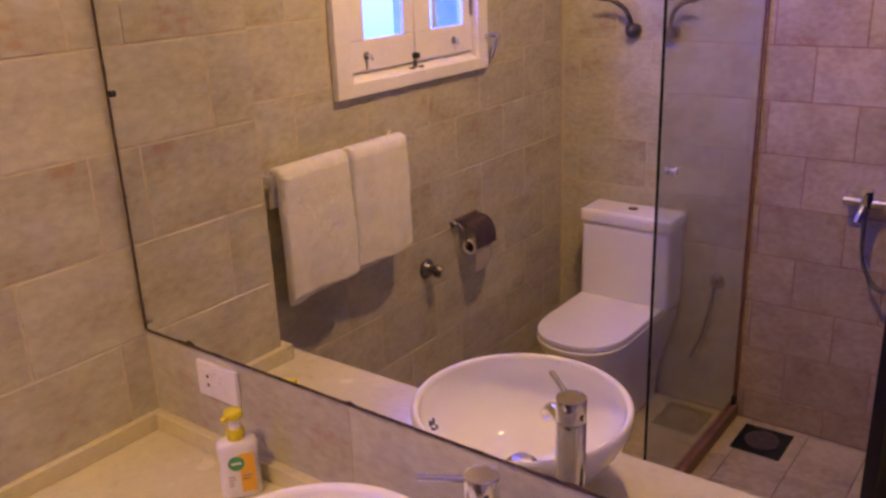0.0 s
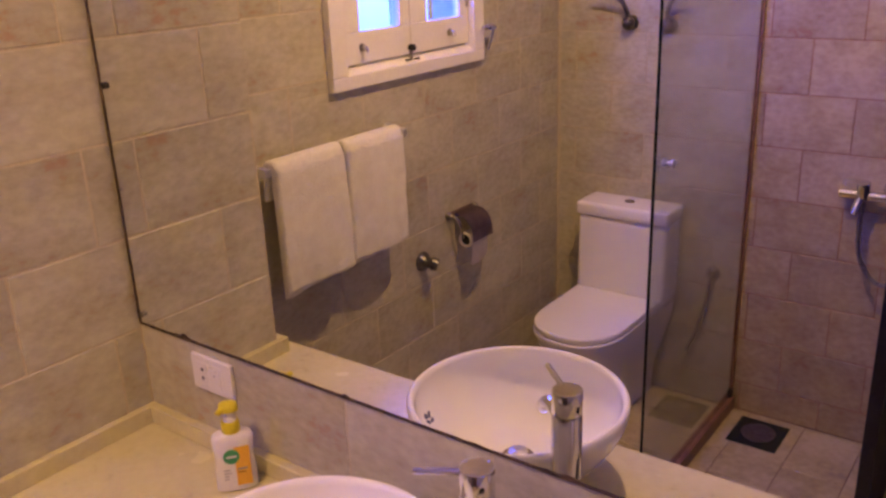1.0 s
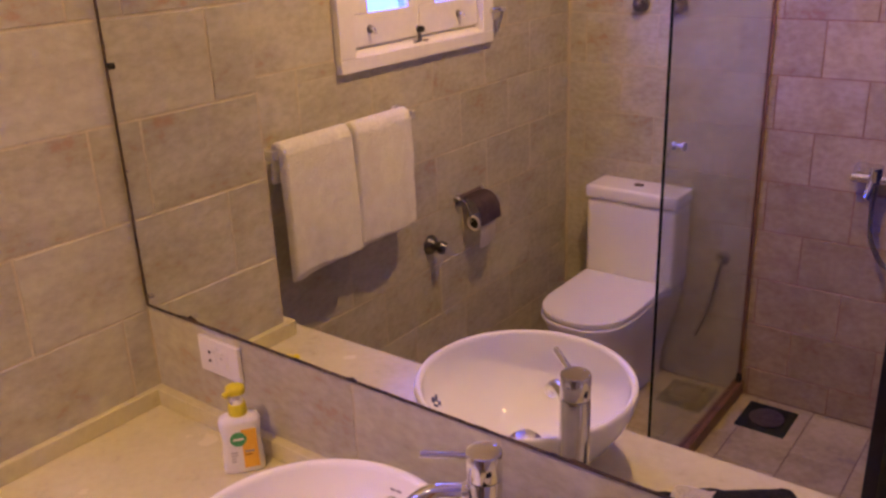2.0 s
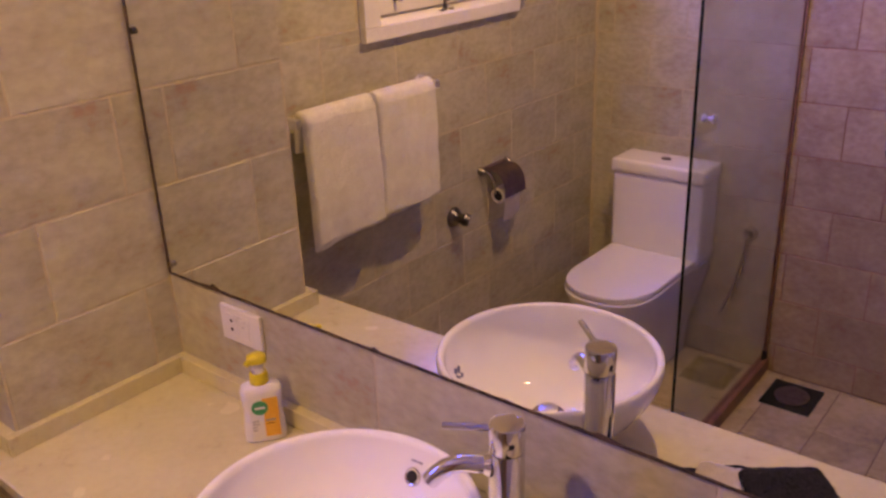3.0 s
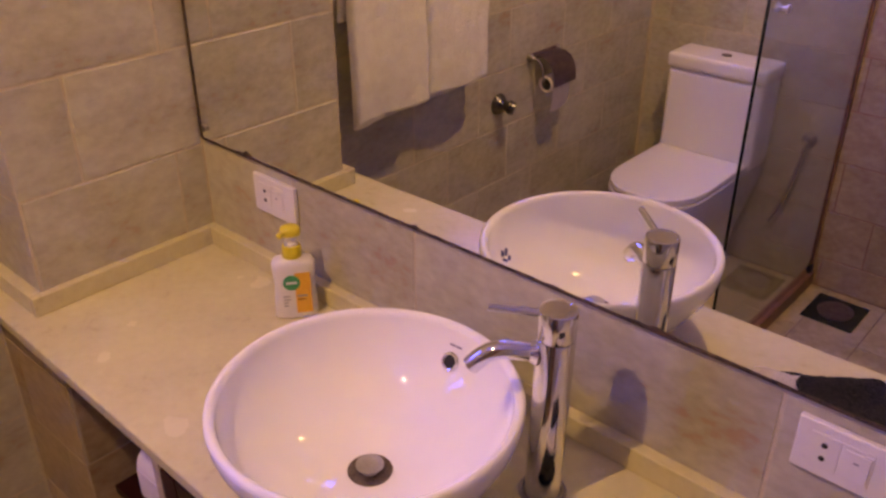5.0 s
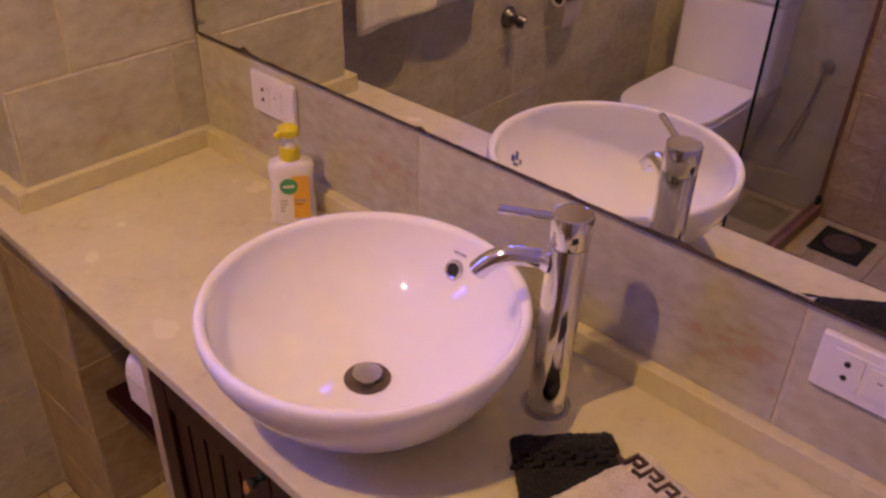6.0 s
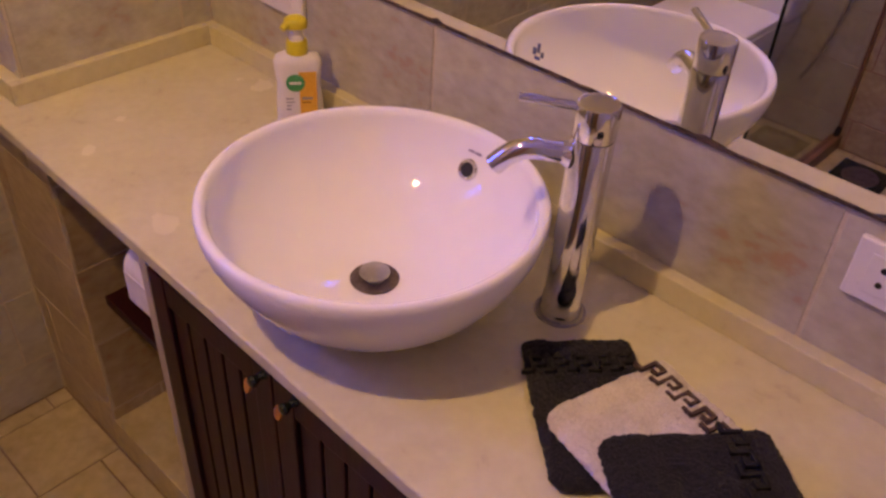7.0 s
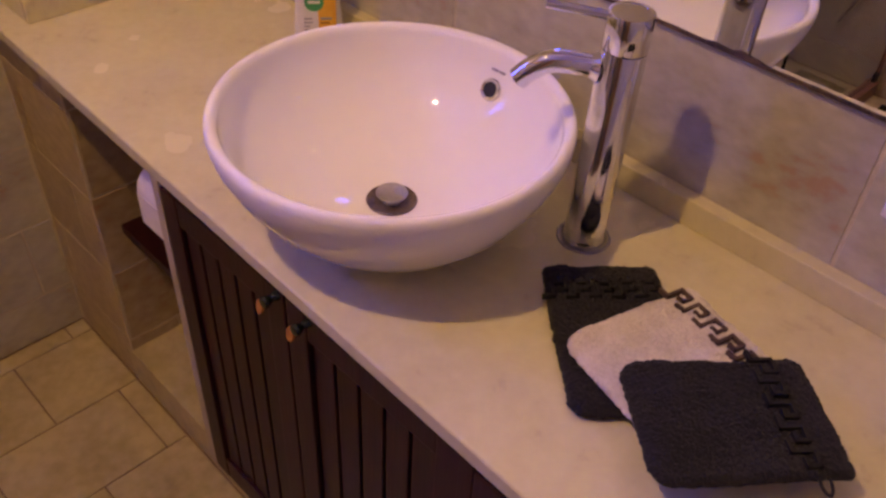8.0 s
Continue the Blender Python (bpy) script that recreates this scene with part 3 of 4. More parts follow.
for n_, (a, b) in enumerate(((-1.248, -0.935), (-1.558, -1.251))):
    leaf = part("leaf", box((FX - 0.030, a, 1.4525), (FX - 0.004, b, 1.543), 0.003), M_PAINT, window)
    part("rail", box((FX - 0.030, a, 2.13), (FX - 0.004, b, 2.213), 0.003), M_PAINT, leaf)
    part("stile", box((FX - 0.030, a, 1.543), (FX - 0.004, a + 0.050, 2.13), 0.003), M_PAINT, leaf)
    part("stile", box((FX - 0.030, b - 0.085, 1.543), (FX - 0.004, b, 2.13), 0.003), M_PAINT, leaf)
    pane = part("pane", box((FX - 0.020, a + 0.050, 1.543), (FX - 0.016, b - 0.085, 2.13)), M_GLASS, leaf)
    pane.visible_shadow = False
    cy = -1.022 if n_ == 0 else -1.452
    kb = part("leaf_knob", tube([(FX - 0.004, cy, 1.497), (FX + 0.012, cy, 1.497), (FX + 0.018, cy, 1.484)], 0.006, 12), M_CHROME, leaf, smooth=True)
    part("rosette", tube([(FX - 0.0042, cy, 1.497), (FX - 0.001, cy, 1.497)], 0.012, 18), M_STEEL, leaf)
    hy = b - 0.006 if n_ == 0 else a + 0.006
    part("hinge", box((FX - 0.006, hy - 0.004, 1.57), (FX + 0.001, hy + 0.004, 1.63), 0.001), M_STEEL, leaf)
# strips added behind the leaves to block daylight leaking past their edges
for lo, hi in (((FX - 0.050, W0, WZ0), (FX - 0.031, W1, 1.50)), ((FX - 0.050, -1.290, 1.50), (FX - 0.031, -1.205, WZ1)), ((FX - 0.050, W0, 1.50), (FX - 0.031, W0 + 0.020, WZ1)),
               ((FX - 0.050, W1 - 0.020, 1.50), (FX - 0.031, W1, WZ1)), ((FX - 0.050, W0, WZ1 - 0.04), (FX - 0.031, W1, WZ1))):
    part("stop_bead", box(lo, hi), M_PAINT, window)
latch = part("latch", tube([(FX - 0.004, -1.243, 1.472), (FX + 0.014, -1.243, 1.472)], 0.0098, 16), M_BLACK, window, "dark latch knob")
part("latch_bolt", box((FX - 0.003, -1.248, 1.434), (FX + 0.004, -1.238, 1.470)), M_STEEL, window)
for sy_ in (-1.266, -1.220):
    part("strike", box((FX - 0.001, sy_ - 0.008, 1.434), (FX + 0.011, sy_ + 0.008, 1.4395), 0.001), M_STEEL, window)
hook = part("stay_hook", tube(curve([(FX + 0.020, -1.606, 1.494), (FX + 0.040, -1.612, 1.496), (FX + 0.046, -1.648, 1.494)], 5), 0.009, 10), M_CHROME, window, smooth=True)
part("stay_arm", tube([(FX + 0.044, -1.642, 1.496), (FX + 0.030, -1.626, 1.420)], 0.006, 10), M_CHROME, window, smooth=True)

# ---- towel rail with two towels ----
RX, RZ = X_WIN + 0.062, 1.240
rail = thing("towel_rail", "chrome wall towel rail", "towel rail")
part("bar", tube([(RX, -0.545, RZ), (RX, -1.120, RZ)], 0.009, 16), M_CHROME, rail, smooth=True)
for y in (-0.552, -1.105):
    part("bracket", box((X_WIN, y - 0.010, RZ - 0.012), (RX + 0.012, y + 0.010, RZ + 0.012), 0.003), M_SATIN, rail)
    part("rose", tube([(X_WIN, y, RZ), (X_WIN + 0.008, y, RZ)], 0.022, 20), M_SATIN, rail)


def towel(y0, y1, z_front, z_back, seed, label, thick=0.022):
    """A folded towel over the rail, from y0 to y1."""
    t = thing("hand_towel", label, "towel", "towels on the rail")
    bm = bmesh.new()
    prof = []
    for k in range(64):
        prof.append((0.034 - 0.003 * (k / 63), z_front + (RZ - z_front) * k / 63))
    for k in range(1, 16):
        a = math.pi * k / 16
        prof.append((0.028 * math.cos(a), RZ + 0.002 + 0.028 * math.sin(a)))
    for k in range(40):
        prof.append((-0.028 - 0.003 * (k / 39), RZ - (RZ - z_back) * k / 39))
    n = 60
    rng = random.Random(seed)
    rows_ = []
    for i in range(n + 1):
        s = i / n
        row = []
        for j, (dx, z) in enumerate(prof):
            drop = max(0.0, RZ - z) / 0.36
            front = 1 if dx > 0 else -0.5
            amp = 0.008 * drop * max(front, 0)
            px = RX + dx + amp * math.sin(s * 7 + seed * 1.7 + drop * 0.8) + 0.004 * drop * noise.noise((s * 4, z * 8, seed)) + 0.006 * drop * max(front, 0) + 0.0018 * (rng.random() - 0.5) - (0.006 * (max(0.0, abs(2 * s - 1) - 0.86) / 0.14) ** 2 * front)
            py = y0 + (y1 - y0) * s + 0.006 * noise.noise((z * 5, seed, s * 2)) * drop + (0.5 - s) * 0.016 * drop * (1 if seed == 1 else 0.4)
            pz = z + (0.006 * noise.noise((s * 5, seed, 3)) - 0.010 * math.sin(s * math.pi * 1.3 + seed) if j == 0 else 0)
            px += (0.0014 * noise.noise((s * 9, z * 34, seed + 7)) + 0.004 * noise.noise((s * 3, z * 10, seed + 3))) * (1 if dx > 0 else 0)
            py += 0.0012 * (rng.random() - 0.5)
            p0, p1 = prof[max(j - 1, 0)], prof[min(j + 1, len(prof) - 1)]
            tl = math.hypot(p1[0] - p0[0], p1[1] - p0[1])
            nx_, nz_ = (p1[1] - p0[1]) / tl, -(p1[0] - p0[0]) / tl
            soft = 0.25 if i in (0, n) or j in (0, len(prof) - 1) else 0.7 if i in (1, n - 1) or j == 1 else 1.0
            mid = Vector((px - nx_ * thick / 2, py, pz - nz_ * thick / 2))
            off = Vector((nx_, 0, nz_)) * thick / 2 * soft
            row.append((bm.verts.new(mid + off), bm.verts.new(mid - off)))
        rows_.append(row)
    m_ = len(prof)
    for a, b in zip(rows_, rows_[1:]):
        for j in range(m_ - 1):
            bm.faces.new((a[j][0], a[j + 1][0], b[j + 1][0], b[j][0]))
            bm.faces.new((b[j][1], b[j + 1][1], a[j + 1][1], a[j][1]))
        bm.faces.new((a[0][1], a[0][0], b[0][0], b[0][1]))
        bm.faces.new((a[-1][0], a[-1][1], b[-1][1], b[-1][0]))
    for row in (rows_[0], rows_[-1]):
        for j in range(m_ - 1):
            bm.faces.new((row[j][0], row[j][1], row[j + 1][1], row[j + 1][0]))
    bmesh.ops.recalc_face_normals(bm, faces=bm.faces)
    part("cloth", bm, M_TERRY, t, smooth=True)
    return t


towel(-0.560, -0.822, 0.906, 1.16, 1, "cream terry hand towel folded over the rail")
towel(-0.832, -1.080, 0.912, 1.16, 2, "shorter cream terry hand towel over the rail")

# ---- toilet paper on the window wall ----
tp = thing("paper_holder", "wall paper holder with brown cover and a nearly used white roll", "paper holder", at=pose(X_WIN, -1.425, 0.795))
part("back_plate", box((0.0, -0.135, 0.072), (0.007, 0.028, 0.096), 0.002), M_COVER, tp)
for y in (0.026, -0.128):
    part("knuckle", tube([(0.0, y, 0.088), (0.012, y, 0.088), (0.020, y, 0.084)], 0.010, 14, radii=(0.013, 0.011, 0.007)), M_STEEL, tp, smooth=True)
part("wire_arm", tube(curve([(0.014, 0.024, 0.088), (0.036, 0.020, 0.080), (0.050, 0.014, 0.050), (0.052, 0.010, 0.018), (0.052, -0.012, 0.002)], 6), 0.0042, 12), M_CHROME, tp, smooth=True)
cover = bmesh.new()
arc = curve([(0.008, 0, 0.088), (0.040, 0, 0.086), (0.068, 0, 0.068), (0.084, 0, 0.036), (0.088, 0, -0.004)], 4)
ca = [[cover.verts.new((q.x, y, q.z)) for q in arc] for y in (0.000, -0.125)]
for k in range(len(arc) - 1):
    cover.faces.new((ca[0][k], ca[0][k + 1], ca[1][k + 1], ca[1][k]))
bmesh.ops.solidify(cover, geom=cover.faces[:], thickness=0.002)
part("cover", cover, M_COVER, tp, "dull brown metal cover flap", smooth=True)
pr = part("roll", lathe([(0.0205, -0.100), (0.0255, -0.100), (0.0270, -0.097), (0.0270, -0.003), (0.0255, 0.0), (0.0205, 0.0), (0.0205, -0.100)], 36), M_PAPER, tp, "nearly used white roll")
pr.matrix_basis = pose(0.054, 0, 0, -90, 0, 0)
part("core", lathe([(0.0, -0.097), (0.0206, -0.097), (0.0206, -0.008), (0.0, -0.008)], 24), M_BLACK, pr)
sheet = bmesh.new()
drop = curve([(0.0805, 0, 0.004), (0.0815, 0, -0.030), (0.0790, 0, -0.062), (0.0745, 0, -0.088)], 5)
sa = [[sheet.verts.new((q.x, y, q.z + lean * (0.10 if k > 12 else 0.0))) for k, q in enumerate(drop)] for y, lean in ((-0.004, -0.02), (-0.050, -0.06), (-0.098, 0.08))]
for r0, r1 in zip(sa, sa[1:]):
    for k in range(len(drop) - 1):
        sheet.faces.new((r0[k], r0[k + 1], r1[k + 1], r1[k]))
bmesh.ops.solidify(sheet, geom=sheet.faces[:], thickness=0.0008)
part("sheet", sheet, M_PAPER, tp, smooth=True)

# ---- stop valve ----
valve = thing("stop_valve", "tarnished steel stop valve on the wall", "valve")
VY, VZ = -1.248, 0.763
rv = part("rose", lathe([(0.0, 0), (0.034, 0), (0.035, 0.005), (0.029, 0.014), (0.019, 0.022), (0.016, 0.036), (0.0, 0.037)], 28), M_DARKST, valve, smooth=True)
rv.matrix_basis = pose(X_WIN, VY, VZ, 0, 90, 0)
part("handle", tube([(X_WIN + 0.034, VY, VZ), (X_WIN + 0.044, VY - 0.002, VZ - 0.001), (X_WIN + 0.060, VY - 0.010, VZ - 0.006)], 0.012, 14, radii=(0.015, 0.023, 0.020)), M_DARKST, valve, smooth=True)

# ---- toilet ----
toilet = thing("toilet", "white porcelain close-coupled toilet with closed lid", "toilet", at=pose(0.116, Y_OPP + 0.002, 0) @ Matrix.Diagonal((0.965, 1.06, 1.115, 1)))
cist = part("cistern", box((-0.186, 0.005, 0.385), (0.186, 0.150, 0.672), 0.022, 4), M_PORC, toilet, smooth=True)
part("cistern_lid", box((-0.192, 0.003, 0.6735), (0.192, 0.158, 0.722), 0.018, 4), M_PORC, cist, smooth=True)
part("flush_button", lathe([(0.0, 0.721), (0.020, 0.721), (0.020, 0.725), (0.0, 0.726)], 28, centre=(0, 0.075, 0), sy=0.75), M_RING, cist, "dark metal flush button", smooth=True)


def dee(scale, y0, y1, w):
    """A toilet seat's outline, straight at the back and round in front."""
    pts = [(-w * scale, y0)]
    for k in range(25):
        a = math.pi * k / 24
        c_, s_ = math.cos(a), math.sin(a)
        yc = y1 - w * 1.05
        pts.append((-w * scale * math.copysign(abs(c_) ** 0.85, c_), yc + (y1 - yc) * scale * s_ ** 0.9))
    pts.append((w * scale, y0))
    return pts


part("seat", prism(dee(1.0, 0.150, 0.600, 0.180), 0.372, 0.386, 0.005), M_PORC, toilet, smooth=False)
part("lid", prism(dee(0.99, 0.152, 0.597, 0.180), 0.3875, 0.409, 0.007), M_PORC, toilet, "glossy white closed lid", smooth=False)
bowl = bmesh.new()
rings = []
for z, sc, back, frontt in ((0.0, 0.56, 0.02, 0.40), (0.03, 0.55, 0.02, 0.40), (0.12, 0.60, 0.02, 0.43), (0.22, 0.78, 0.02, 0.50), (0.30, 0.93, 0.02, 0.560), (0.350, 0.985, 0.02, 0.588), (0.371, 0.985, 0.02, 0.590)):
    rings.append([bowl.verts.new((x, y, z)) for x, y in dee(sc, back, frontt, 0.178)])
for a, b in zip(rings, rings[1:]):
    for i in range(len(a)):
        j = (i + 1) % len(a)
        bowl.faces.new((a[i], a[j], b[j], b[i]))
bowl.faces.new(rings[-1])
bowl.faces.new(list(reversed(rings[0])))
bmesh.ops.recalc_face_normals(bowl, faces=bowl.faces)
part("bowl", bowl, M_PORC, toilet, smooth=True)

# ---- shower ----
GX, GY = 0.5355, -1.3202
screen = thing("shower_screen", "fixed clear glass shower screen with dark edges", "shower screen")
glass = part("glass", box((GX - 0.004, Y_OPP + 0.012, 0.052), (GX + 0.004, GY - 0.003, 2.15)), M_GLASS, screen)
glass.visible_shadow = False
part("free_edge", box((GX - 0.0042, GY - 0.003, 0.052), (GX + 0.0042, GY, 2.05)), M_EDGE, screen, "dark polished glass edge")
part("wall_channel", box((GX - 0.010, Y_OPP, 0.052), (GX + 0.010, Y_OPP + 0.012, 2.05)), M_BROWNK, screen, "brown wall channel")
part("foot_clamp", box((GX - 0.011, Y_OPP + 0.003, 0.0525), (GX + 0.011, Y_OPP + 0.028, 0.085), 0.002), M_BLACK, screen)
gk = part("glass_knob", lathe([(0.0, -0.020), (0.012, -0.020), (0.012, -0.014), (0.006, -0.010), (0.006, 0.010), (0.012, 0.014), (0.012, 0.020), (0.0, 0.020)], 24), M_SATIN, screen, "small chrome knob", smooth=True)
gk.matrix_basis = pose(GX, -1.414, 1.160, 0, 90, 0)
sill_k = tagged(obj("threshold", box((GX - 0.024, Y_OPP, 0.0), (GX + 0.020, -1.24, 0.052), 0.003), M_BROWNK), "low brown tiled shower threshold", "threshold", kind="structure")

fd = thing("floor_drain", "square dark metal floor drain in the shower floor", "drain", at=pose(0.694, -2.029, 0.0) @ Matrix.Diagonal((1.06, 1.14, 1, 1)))
part("frame", box((-0.084, -0.084, 0.0), (0.084, 0.084, 0.0055), 0.002), M_EDGE, fd)
part("grate", lathe([(0.0, 0.0055), (0.056, 0.0055), (0.058, 0.009), (0.048, 0.0105), (0.0, 0.0098)], 32), M_RING, fd, smooth=True)

mx = thing("shower_mixer", "chrome wall shower mixer with a lever and hose", "shower mixer", at=pose(0.055, 0, 0.086))
MZ, MY = 0.852, Y_OPP + 0.050
part("bar", tube([(0.800, MY, MZ), (0.975, MY, MZ)], 0.016, 20), M_CHROME, mx, smooth=True)
for x in (0.822, 0.952):
    part("wall_rose", tube([(x, Y_OPP, MZ + 0.012), (x, Y_OPP + 0.012, MZ + 0.012), (x, MY, MZ + 0.006)], 0.028, 24, radii=(0.032, 0.030, 0.014)), M_CHROME, mx, smooth=True)
part("lever_block", tube([(0.872, MY, MZ - 0.012), (0.872, MY + 0.010, MZ + 0.046)], 0.021, 20), M_CHROME, mx, smooth=True)
part("lever", tube([(0.872, MY + 0.008, MZ + 0.034), (0.870, MY + 0.060, MZ + 0.044)], 0.007, 12), M_CHROME, mx, smooth=True)
part("spout", tube([(0.868, MY, MZ - 0.005), (0.862, MY + 0.030, MZ - 0.030), (0.858, MY + 0.046, MZ - 0.058)], 0.014, 16, radii=(0.017, 0.014, 0.012)), M_CHROME, mx, smooth=True)
part("hose", tube(curve([(0.876, MY, MZ - 0.020), (0.874, MY + 0.01, 0.74), (0.890, MY + 0.02, 0.64), (0.955, MY + 0.03, 0.565), (1.05, MY + 0.02, 0.60), (1.10, MY, 0.80), (1.115, MY - 0.02, 1.10)], 8), 0.0075, 12), M_HOSE, mx, "grey flexible steel hose", smooth=True)


def gooseneck(x, z, way=-1):
    g = thing("gooseneck_arm", "curved dark steel arm with a ball joint on the wall", "wall arm", "arms over the toilet")
    part("ball", lathe([(0.0, -0.026), (0.012, -0.023), (0.022, -0.013), (0.025, 0.0), (0.022, 0.013), (0.012, 0.023), (0.0, 0.026)], 24, centre=(x, Y_OPP + 0.026, z)), M_DARKST, g, smooth=True)
    part("rose", tube([(x, Y_OPP, z), (x, Y_OPP + 0.008, z)], 0.028, 24), M_STEEL, g)
    part("arm", tube(curve([(x, Y_OPP + 0.030, z + 0.018), (x + way * 0.006, Y_OPP + 0.040, z + 0.052), (x + way * 0.024, Y_OPP + 0.052, z + 0.084), (x + way * 0.062, Y_OPP + 0.070, z + 0.112), (x + way * 0.115, Y_OPP + 0.085, z + 0.122)], 6), 0.0085, 12), M_DARKST, g, smooth=True)
    return g


gooseneck(0.060, 1.467)
gooseneck(0.205, 1.462, 1)

side = thing("shower_side_panel", "dark navy panel closing the far side of the shower", "panel")
part("panel", box((1.112, Y_OPP + 0.001, 0.0), (1.152, -1.56, 2.15), 0.004), M_NAVY, side)

bv = thing("bidet_valve", "chrome angle valve with a hose beside the toilet", "valve")
rb = part("rose", lathe([(0.0, 0), (0.027, 0), (0.028, 0.004), (0.014, 0.012), (0.011, 0.040), (0.0, 0.041)], 24), M_STEEL, bv, smooth=True)
rb.matrix_basis = pose(0.428, Y_OPP, 0.545, -90, 0, 0)
part("hose", tube(curve([(0.428, Y_OPP + 0.034, 0.536), (0.420, Y_OPP + 0.036, 0.46), (0.390, Y_OPP + 0.034, 0.32), (0.350, Y_OPP + 0.03, 0.21)], 6), 0.006, 10), M_HOSE, bv, smooth=True)

# ---- ceiling lamp ----
cl = thing("ceiling_lamp", "small round white downlight can with a warm bulb", "ceiling lamp")
part("canopy", lathe([(0.0, TOP), (0.050, TOP), (0.050, 2.4730), (0.047, 2.4730), (0.047, TOP - 0.010), (0.0, TOP - 0.010)], 32, centre=(BULB[0], BULB[1], 0)), M_PLASTIC, cl, smooth=True)
part("bulb", lathe([(0.0, 2.4960), (0.008, 2.4990), (0.0115, 2.5060), (0.0115, 2.5110), (0.008, 2.5200), (0.006, 2.6090), (0.0, 2.6095)], 20, centre=(BULB[0], BULB[1], 0)), M_GLOW, cl, "small glowing bulb", smooth=True)


# ---- tiles, piece by piece ----
TILE_MESH = {}


def tile_mesh(w, h, material):
    key = (round(w, 3), round(h, 3), material.name)
    if key not in TILE_MESH:
        bm = box((-w / 2, -h / 2, -TILE_T), (w / 2, h / 2, 0))
        top_edges = [e for e in bm.edges if all(v.co.z > -1e-6 for v in e.verts)]
        bmesh.ops.bevel(bm, geom=top_edges, offset=min(0.0016, w * 0.2, h * 0.2), segments=1, affect="EDGES")
        me = bpy.data.meshes.new("tile")
        bm.to_mesh(me)
        bm.free()
        me.materials.append(material)
        TILE_MESH[key] = me
    return TILE_MESH[key]


def cut(rect, hole):
    """What is left of a rectangle (u0, v0, u1, v1) beside a hole."""
    u0, v0, u1, v1 = rect
    a0, b0, a1, b1 = hole
    if u1 <= a0 or u0 >= a1 or v1 <= b0 or v0 >= b1:
        return [rect]
    res = []
    if v0 < b0:
        res.append((u0, v0, u1, b0))
    if v1 > b1:
        res.append((u0, b1, u1, v1))
    lo, hi = max(v0, b0), min(v1, b1)
    if u0 < a0:
        res.append((u0, lo, a0, hi))
    if u1 > a1:
        res.append((a1, lo, u1, hi))
    return res


TRNG = random.Random(11)


def lay(parent, frame_m, u0, u1, v0, v1, base_v, shift, material, long=LONG, row=ROW, holes=(), name="tile"):
    """Lays tiles in half bond on a plane; frame_m: its pose, with x along, y up and z out. shift: where joints fall in even and odd rows."""
    k = math.floor((v0 - base_v) / row)
    while base_v + k * row < v1:
        lo, hi = max(v0, base_v + k * row), min(v1, base_v + (k + 1) * row)
        off = shift[k % 2]
        i = math.floor((u0 - off) / long)
        while off + i * long < u1:
            a, b = max(u0, off + i * long), min(u1, off + (i + 1) * long)
            rects = [(a + JOINT / 2, lo + JOINT / 2, b - JOINT / 2, hi - JOINT / 2)]
            for h in holes:
                rects = [q for r in rects for q in cut(r, h)]
            for q in rects:
                w, h_ = q[2] - q[0], q[3] - q[1]
                if w < 0.006 or h_ < 0.006:
                    continue
                ob = new(name, tile_mesh(w, h_, material))
                ob.parent = parent
                ob.matrix_basis = frame_m @ pose((q[0] + q[2]) / 2, (q[1] + q[3]) / 2, TRNG.uniform(-0.0005, 0.0004), TRNG.uniform(-0.12, 0.12), TRNG.uniform(-0.1, 0.1), 0)
            i += 1
        k += 1


# opposite wall: x runs along, z up
OPP = Matrix(((1, 0, 0, 0), (0, 0, 1, Y_OPP), (0, 1, 0, 0), (0, 0, 0, 1)))
lay(wall_opposite, OPP, X_WIN + TILE_T, 0.527, 0.0, 2.4, BASE, (0.710, 0.862), M_TILE)
lay(wall_shower, OPP, 0.527, 1.85, 0.0, 2.4, BASE, (0.710, 0.862), M_TILE_S)
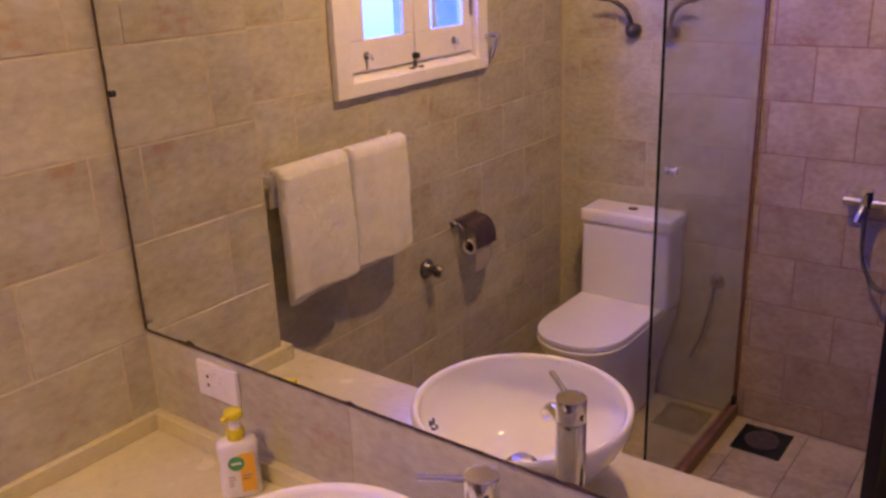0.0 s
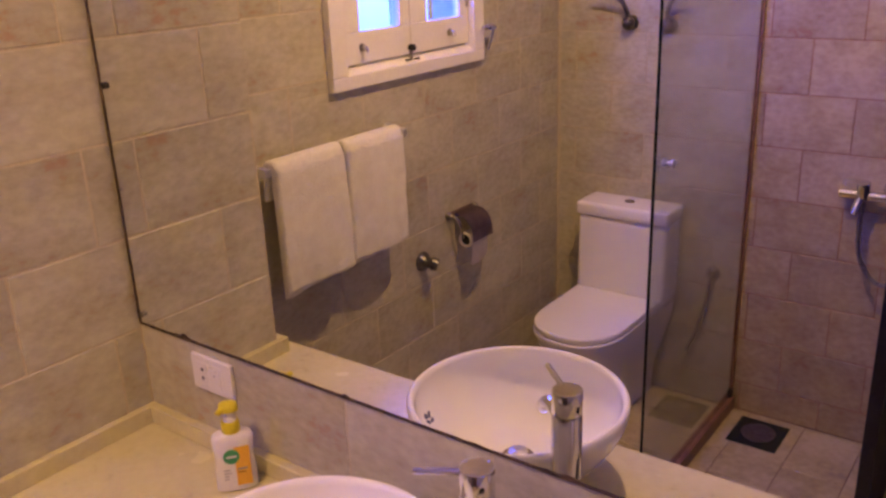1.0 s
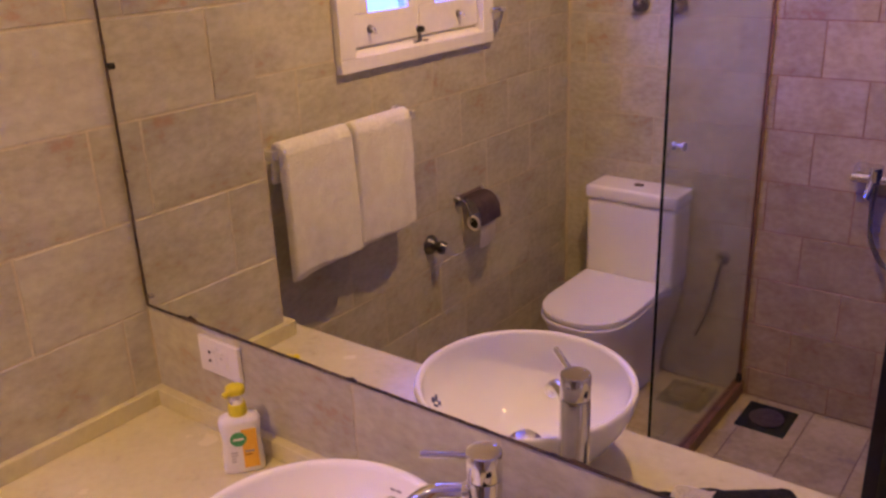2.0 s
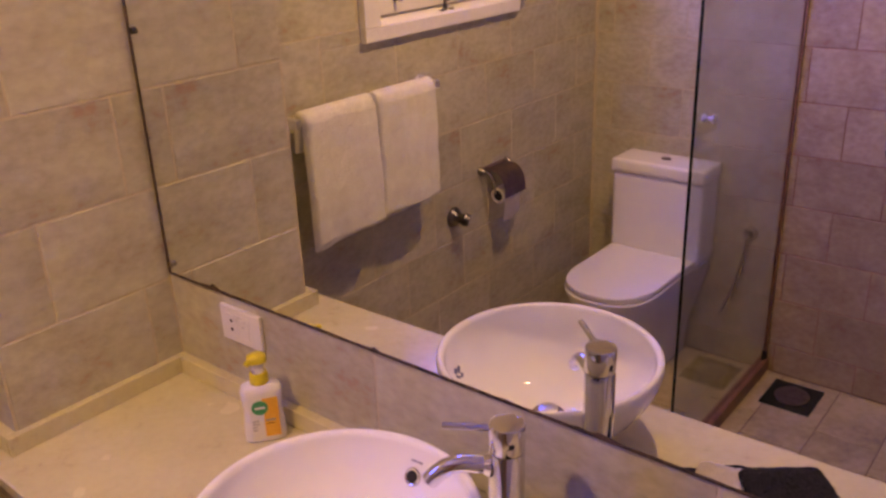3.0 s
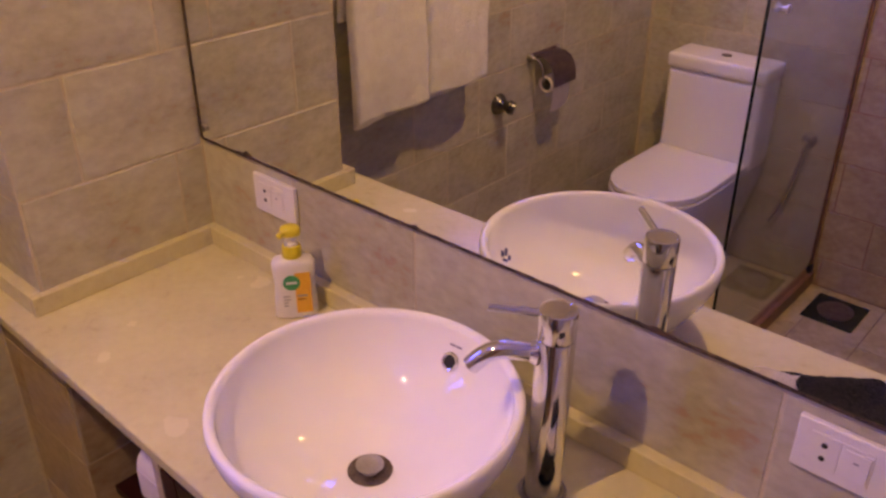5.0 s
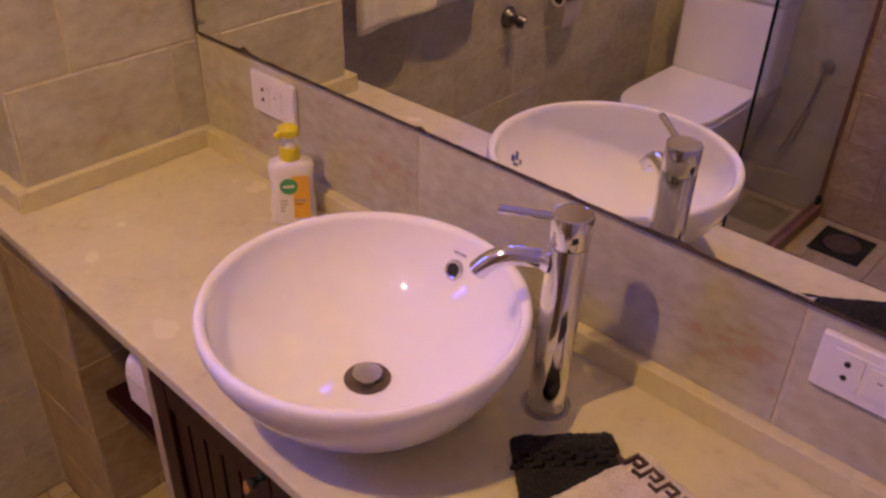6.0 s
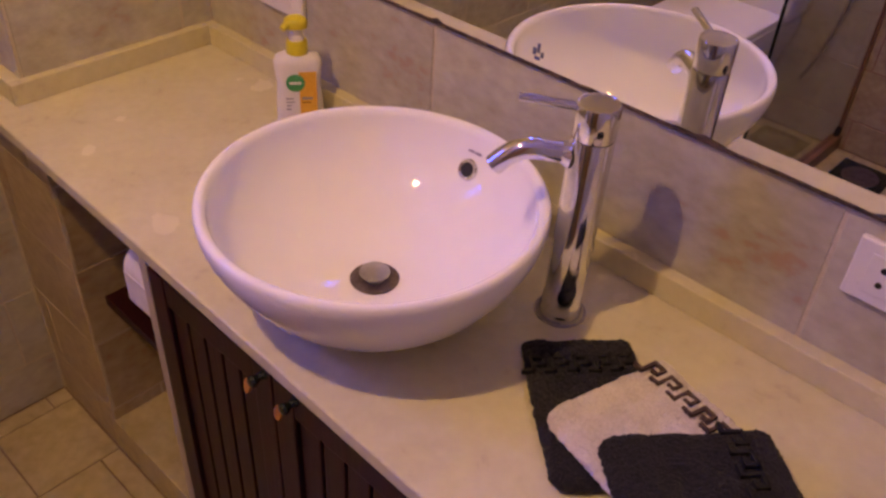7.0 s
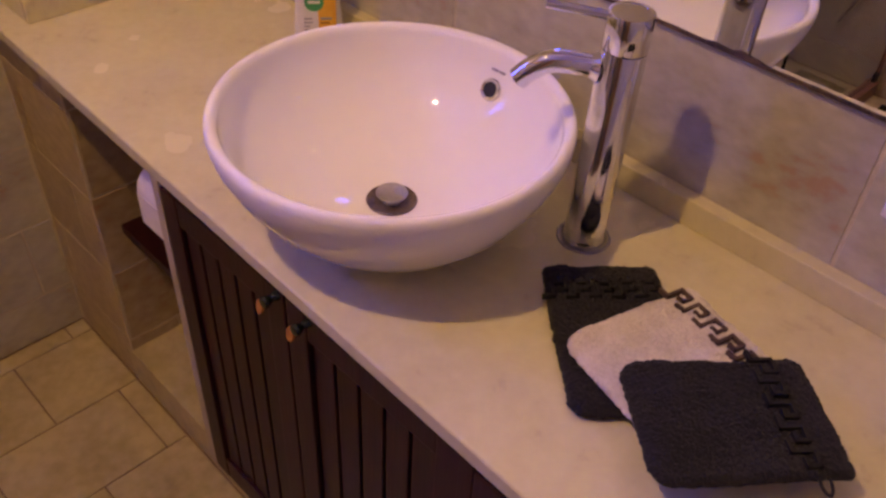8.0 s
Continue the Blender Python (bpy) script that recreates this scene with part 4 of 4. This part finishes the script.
# window wall: y runs along
lay(wall_window, Matrix(((0, 0, 1, X_WIN), (1, 0, 0, 0), (0, 1, 0, 0), (0, 0, 0, 1))), Y_OPP + TILE_T, PIER_Y - 0.001, 0.0, 2.4, BASE, (-0.130, -0.275), M_TILE, holes=((FY0 + 0.008, FZ0 + 0.002, FY1 - 0.008, FZ1 - 0.005),))
# pier: its side and its front
PROW, PBASE = 0.1885, 1.074 - 0.1885 * 6
lay(pier, Matrix(((0, 0, 1, PIER_X), (1, 0, 0, 0), (0, 1, 0, 0), (0, 0, 0, 1))), PIER_Y, -0.001, COUNTER, 2.4, PBASE, (-0.240, -0.060), M_TILE, row=PROW)
# below the counter a redder, darker tile also stands in for overhang shade
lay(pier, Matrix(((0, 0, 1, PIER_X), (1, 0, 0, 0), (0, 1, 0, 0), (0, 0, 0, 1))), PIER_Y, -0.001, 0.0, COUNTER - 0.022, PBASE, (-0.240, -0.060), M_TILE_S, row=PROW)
lay(pier, Matrix(((1, 0, 0, 0), (0, 0, -1, PIER_Y), (0, 1, 0, 0), (0, 0, 0, 1))), X_WIN + TILE_T, PIER_X, COUNTER, 2.4, PBASE, (-0.06, -0.19), M_TILE, row=PROW)
# lower front likewise, with the shade put into the tile colour
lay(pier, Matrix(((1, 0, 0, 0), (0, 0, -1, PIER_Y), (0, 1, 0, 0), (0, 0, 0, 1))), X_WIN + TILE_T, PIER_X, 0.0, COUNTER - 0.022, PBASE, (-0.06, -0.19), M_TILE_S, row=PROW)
# beside and under the mirror
lay(wall_mirror, Matrix(((1, 0, 0, 0), (0, 0, -1, 0), (0, 1, 0, 0), (0, 0, 0, 1))), PIER_X, MX0 + 0.004, 1.085, 2.4, PBASE, (-0.2, -0.2), M_TILE, row=PROW)
lay(wall_mirror, Matrix(((1, 0, 0, 0), (0, 0, -1, 0), (0, 1, 0, 0), (0, 0, 0, 1))), PIER_X, X_RIGHT, 0.888, 1.085, 0.888, (0.572, 0.572), M_TILE, long=0.2895, row=0.198)
# floor: long side along y
lay(floor, Matrix(((0, 1, 0, 0), (1, 0, 0, 0), (0, 0, 1, 0), (0, 0, 0, 1))), Y_OPP, -0.358, X_WIN, 1.85, 0.006, (-0.405, -0.545), M_FLOOR, long=0.292, row=0.205)
